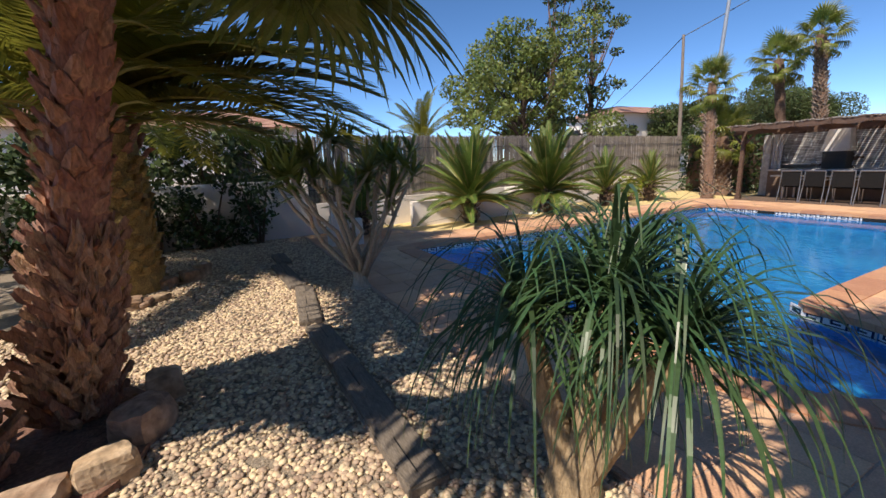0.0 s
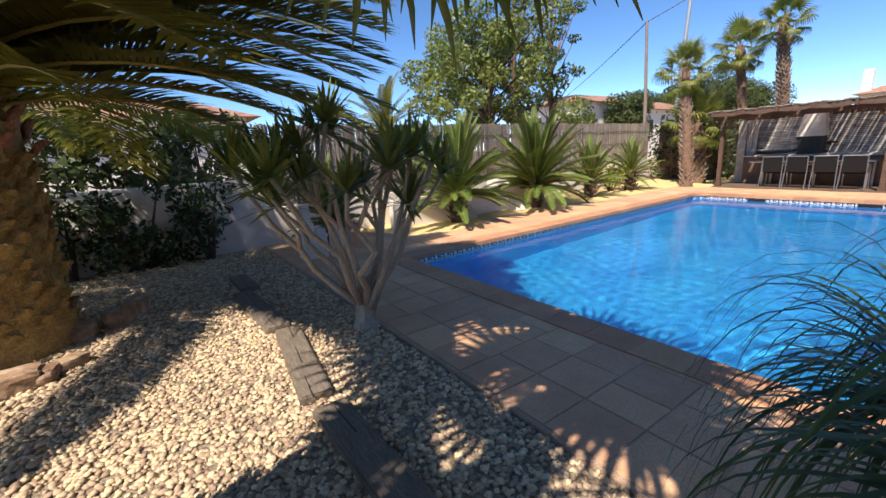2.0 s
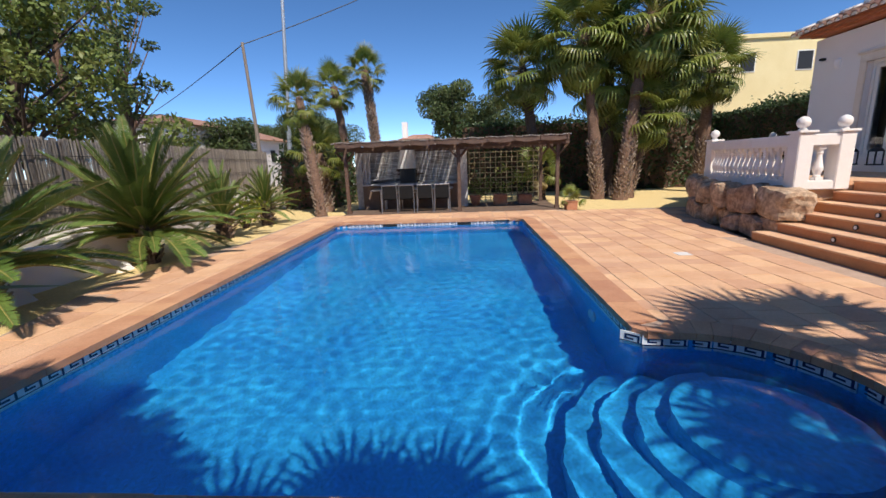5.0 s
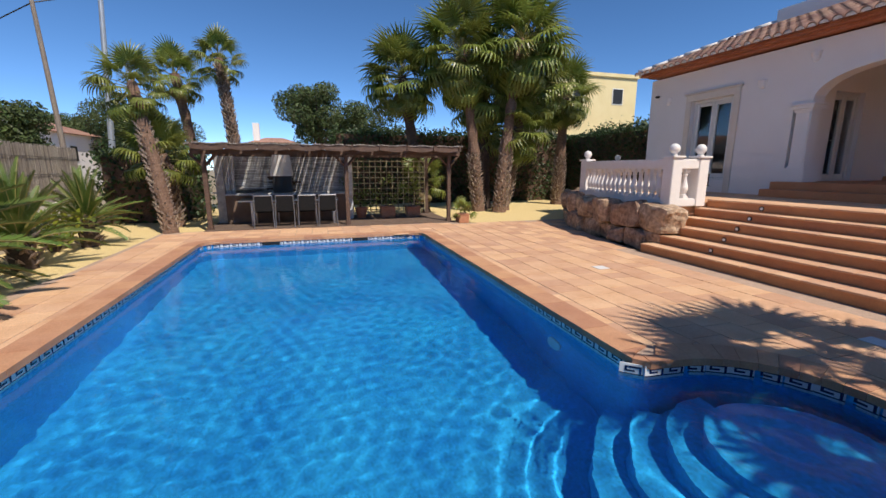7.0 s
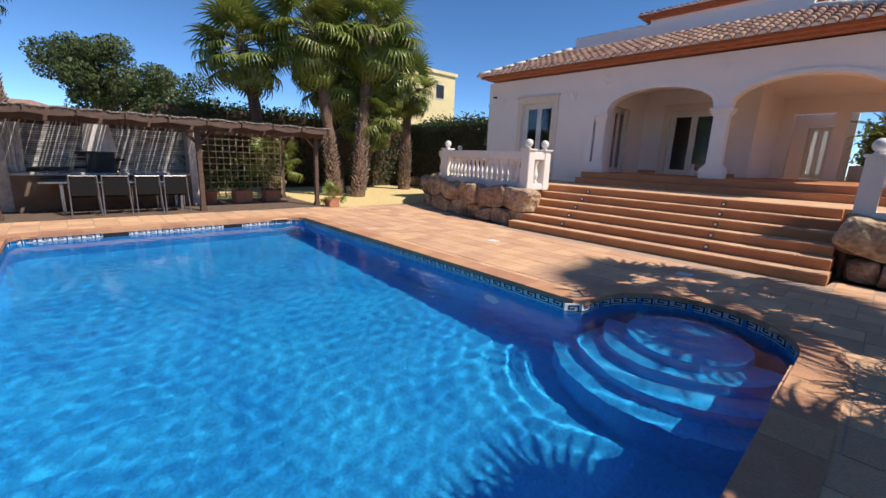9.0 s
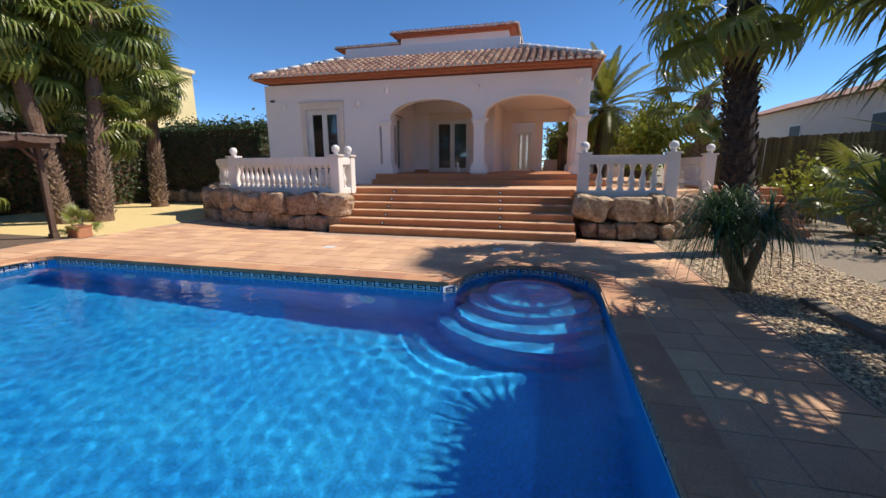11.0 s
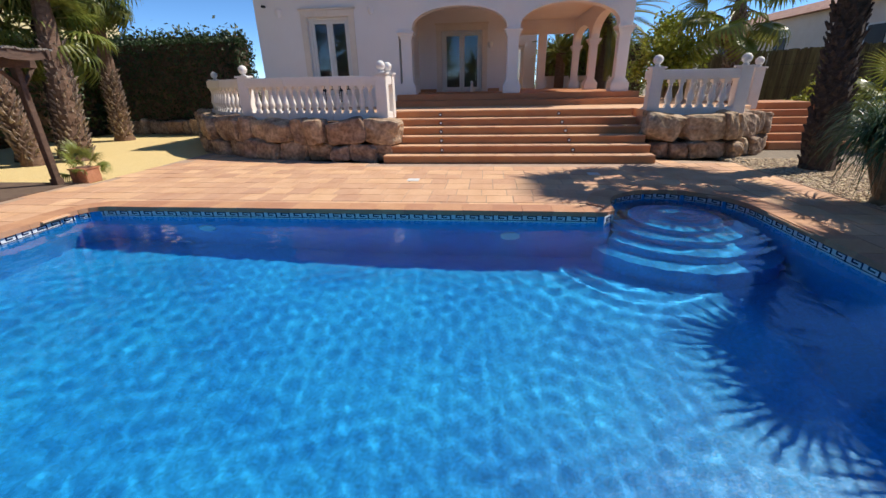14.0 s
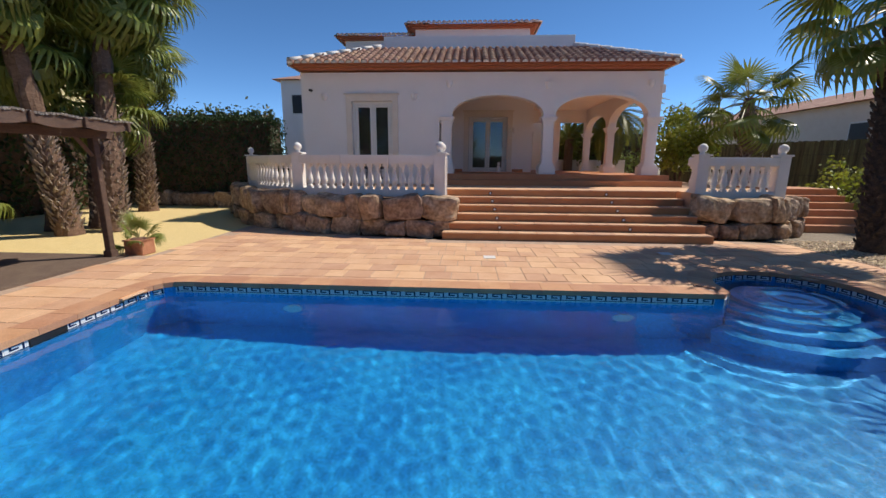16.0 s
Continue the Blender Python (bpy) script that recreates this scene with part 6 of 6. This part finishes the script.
far_house(47.5, 8.2, -0.07, 5, 3.6, 4.1, M_WHITE, "white house with chimney beyond the garden", True, 2, 0, True)
far_house(35, -16.3, 0, 9, 7, 8.5, M_YELLOW, "yellow flat-roofed house behind the hedge", False, 2)
far_house(40, 25, -0.07, 10, 7, 4.2, M_WHITE, "white villa with a tiled roof beyond the fence", True, 3)
far_house(30, 23.5, -0.07, 8, 5, 4.6, M_WHITE, "white villa seen past the pines", True, 3)
far_house(-3.5, 19, -0.07, 13, 5, 3.1, M_WHITE, "white house behind the conifer bushes", True, 3)
far_house(-10.5, -14, -0.07, 6, 22, 4.4, M_CREAM, "white neighbouring villa with a tiled roof", True, 4)
far_house(18.0, -21.5, 0, 4.4, 6, 6.6, M_WHITE, "pale neighbouring house beside the roof", True, 2)

bm = bmesh.new()
lathe(bm, [(0.09, 0), (0.1, 0.03), (0.06, 0.06), (0.07, 0.16), (0.05, 0.24), (0.035, 0.27), (0.055, 0.31), (0.05, 0.36), (0.01, 0.39)], 12)
st = new("statue", mesh_from(bm, "statue", M_BALUST, True))
st.matrix_basis = pose(7.55, -8.9, PORCH_Z)
tagged(st, "small plain white statue on the porch floor", "statue")

# ---------- stones, sleepers, pebbles ----------
for i, (x, y, w, h, rz) in enumerate(((-0.62, 2.68, 0.2, 0.15, 20), (-0.5, 3.05, 0.24, 0.2, 60), (-0.42, 3.5, 0.16, 0.2, 10), (-0.9, 2.55, 0.22, 0.13, 0), (-0.45, 7.2, 0.2, 0.16, 30), (-0.75, 7.05, 0.22, 0.12, 70),
                                     (-1.1, 6.1, 0.3, 0.12, 10), (-0.3, 7.35, 0.18, 0.2, 50), (-1.5, 5.9, 0.24, 0.14, 0), (-0.75, 6.3, 0.16, 0.08, 35), (-0.9, 6.15, 0.2, 0.08, 80), (-2.3, 5.8, 0.3, 0.16, 12))):
    ob = new("edging_stone", rock_mesh(60 + i, w * 1.4, w, h * 1.35, M_ROCK, "edging_stone", 3))
    ob.matrix_basis = pose(x, y, h * 0.42, 0, 0, rz)
    tagged(ob, "rough brown edging stone round a palm bed", "stone", "edging stones")
for i, (x, y, L, rz) in enumerate(((0.81, 2.95, 2.45, 1.2), (0.84, 5.0, 1.35, -7), (0.83, 6.5, 1.5, 3), (0.9, 7.75, 0.8, 2))):
    s = thing("garden_sleeper", (x, y, -0.015), "weathered grey wooden sleeper laid in the pebbles", "sleeper", "sleepers", rz)
    bm = bmesh.new()
    box(bm, -0.115, 0.115, -L / 2, L / 2, 0, 0.07, 0.012)
    part("timber", bm, M_SLEEPER, s)
    for k in range(3):
        u = (-0.4 + 0.4 * k) * L
        part("crack", boxed(-0.03 + 0.02 * k, -0.022 + 0.02 * k, u - 0.16, u + 0.16, 0.069, 0.0715), M_BLACK, s)


def pebbles(name, x0, x1, y0, y1, count, size, seed, z):
    rng = np.random.default_rng(seed)
    p = (1 + 5 ** 0.5) / 2
    base = np.array([(-1, p, 0), (1, p, 0), (-1, -p, 0), (1, -p, 0), (0, -1, p), (0, 1, p), (0, -1, -p), (0, 1, -p), (p, 0, -1), (p, 0, 1), (-p, 0, -1), (-p, 0, 1)]) / 1.9
    tri = np.array([int(c, 12) for c in "0b5051017" "07a0ab159" "5b4ba2a76" "718394342" "326368389" "49524b62a" "867981"[:60]]).reshape(-1, 3)
    xy = np.stack([rng.uniform(x0, x1, count), rng.uniform(y0, y1, count)], 1)
    sc = size * rng.uniform(0.55, 1.25, (count, 1)) * np.stack([rng.uniform(0.8, 1.4, count), rng.uniform(0.7, 1.1, count), rng.uniform(0.4, 0.7, count)], 1)
    ang = rng.uniform(0, 6.283, count)
    v = base[None] * (1 + rng.uniform(-0.14, 0.14, (count, 12, 1))) * sc[:, None]
    c, s = np.cos(ang)[:, None], np.sin(ang)[:, None]
    x, y = v[..., 0] * c - v[..., 1] * s, v[..., 0] * s + v[..., 1] * c
    tilt = rng.uniform(-0.35, 0.35, count)[:, None]
    zz = v[..., 2] + x * tilt
    out = np.stack([x + xy[:, :1], y + xy[:, 1:], zz + z + size * 0.25 + rng.uniform(-0.3, 0.4, count)[:, None] * size], -1).reshape(-1, 3)
    faces = (tri[None] + (np.arange(count) * 12)[:, None, None]).reshape(-1, 3)
    me = bpy.data.meshes.new(name)
    me.vertices.add(len(out))
    me.vertices.foreach_set("co", out.astype(np.float32).ravel())
    me.loops.add(faces.size)
    me.loops.foreach_set("vertex_index", faces.astype(np.int32).ravel())
    me.polygons.add(len(faces))
    me.polygons.foreach_set("loop_start", np.arange(0, faces.size, 3, dtype=np.int32))
    me.update(calc_edges=True)
    me.validate()
    me.materials.append(M_PEBBLE)
    ob = new(name, me)
    return tagged(ob, "loose rounded cream and grey pebbles", "pebbles", "", "stuff")


pebbles("pebbles", -0.75, DECK_X0 - 0.05, 1.5, 6.0, 15000, 0.021, 1, -0.015)
pebbles("pebbles", -1.6, DECK_X0 - 0.05, 6.0, 10.2, 12000, 0.024, 2, -0.015)
pebbles("pebbles", -0.5, DECK_X0 - 0.05, -2.4, 1.5, 7000, 0.026, 3, -0.015)
pebbles("pebbles", -3.0, -0.75, 3.9, 6.0, 4500, 0.026, 4, -0.015)

# ---------- deck pavers ----------
deck = tagged(thing("pavement_tiles", (8, 3, -0.012), "warm terracotta pavers of the pool deck", "paving"), kind="structure")
edge = pool_outline(0.305)
PAV = {}


def paver(w, d):
    if (w, d) not in PAV:
        bm = bmesh.new()
        x, y = w / 2 - 0.004, d / 2 - 0.004
        lo = [bm.verts.new(q) for q in ((-x, -y, 0), (x, -y, 0), (x, y, 0), (-x, y, 0))]
        hi = [bm.verts.new((q.co.x * (1 - 0.008 / w), q.co.y * (1 - 0.008 / d), 0.02)) for q in lo]
        bm.faces.new(hi)
        for k in range(4):
            bm.faces.new((lo[k], lo[(k + 1) % 4], hi[(k + 1) % 4], hi[k]))
        PAV[(w, d)] = (mesh_from(bm, "paver", M_TERRA),)
    return PAV[(w, d)][0]


prng = random.Random(14)
far = Collector()
ROW = 0.41
made = 0
y = -3.4
while y < 10.2:
    x = DECK_X0 + 0.005
    while x < 15.1:
        w = prng.choice((0.3, 0.41, 0.41, 0.41))
        cx, cy = x + w / 2, y + ROW / 2
        x += w
        corners = [(cx + a * (w / 2 - 0.02), cy + b * (ROW / 2 - 0.02)) for a in (-1, 0, 1) for b in (-1, 0, 1)]
        if not all(inside(*c, DECK) for c in corners):
            continue
        ins = [inside(*c, edge) for c in corners]
        if all(ins):
            continue
        drop = any(ins) and inside(cx, cy, pool_outline(0.12))
        if drop:
            continue
        z = -0.002 if any(ins) else 0.0
        m = Matrix.Translation((cx - 8, cy - 3, z + prng.uniform(-0.0015, 0.0015)))
        near_strip = (cx < 3.3 and -0.5 < cy < 9) or (cx < 9 and -1.7 < cy < 1.7)
        if near_strip and made < 300:
            part("paver", paver(w, ROW), None, deck, m=m)
            made += 1
        else:
            me = paver(w, ROW)
            far.add(np.array([tuple(v.co) for v in me.vertices]), [tuple(p.vertices) for p in me.polygons], m)
    y += ROW
tagged(part("far_pavers", far.make("far_pavers", M_TERRA_STUFF), None, deck), kind="stuff")
drain = tagged(thing("deck_drain", (8.32, 0.0, 0.009), "pale square drain cover in the deck", "drain"))
part("cover", boxed(-0.11, 0.11, -0.11, 0.11, 0, 0.006, 0.002), M_BLOCK, drain)
copy_thing(drain, pose(4.9, -0.6, 0.009))
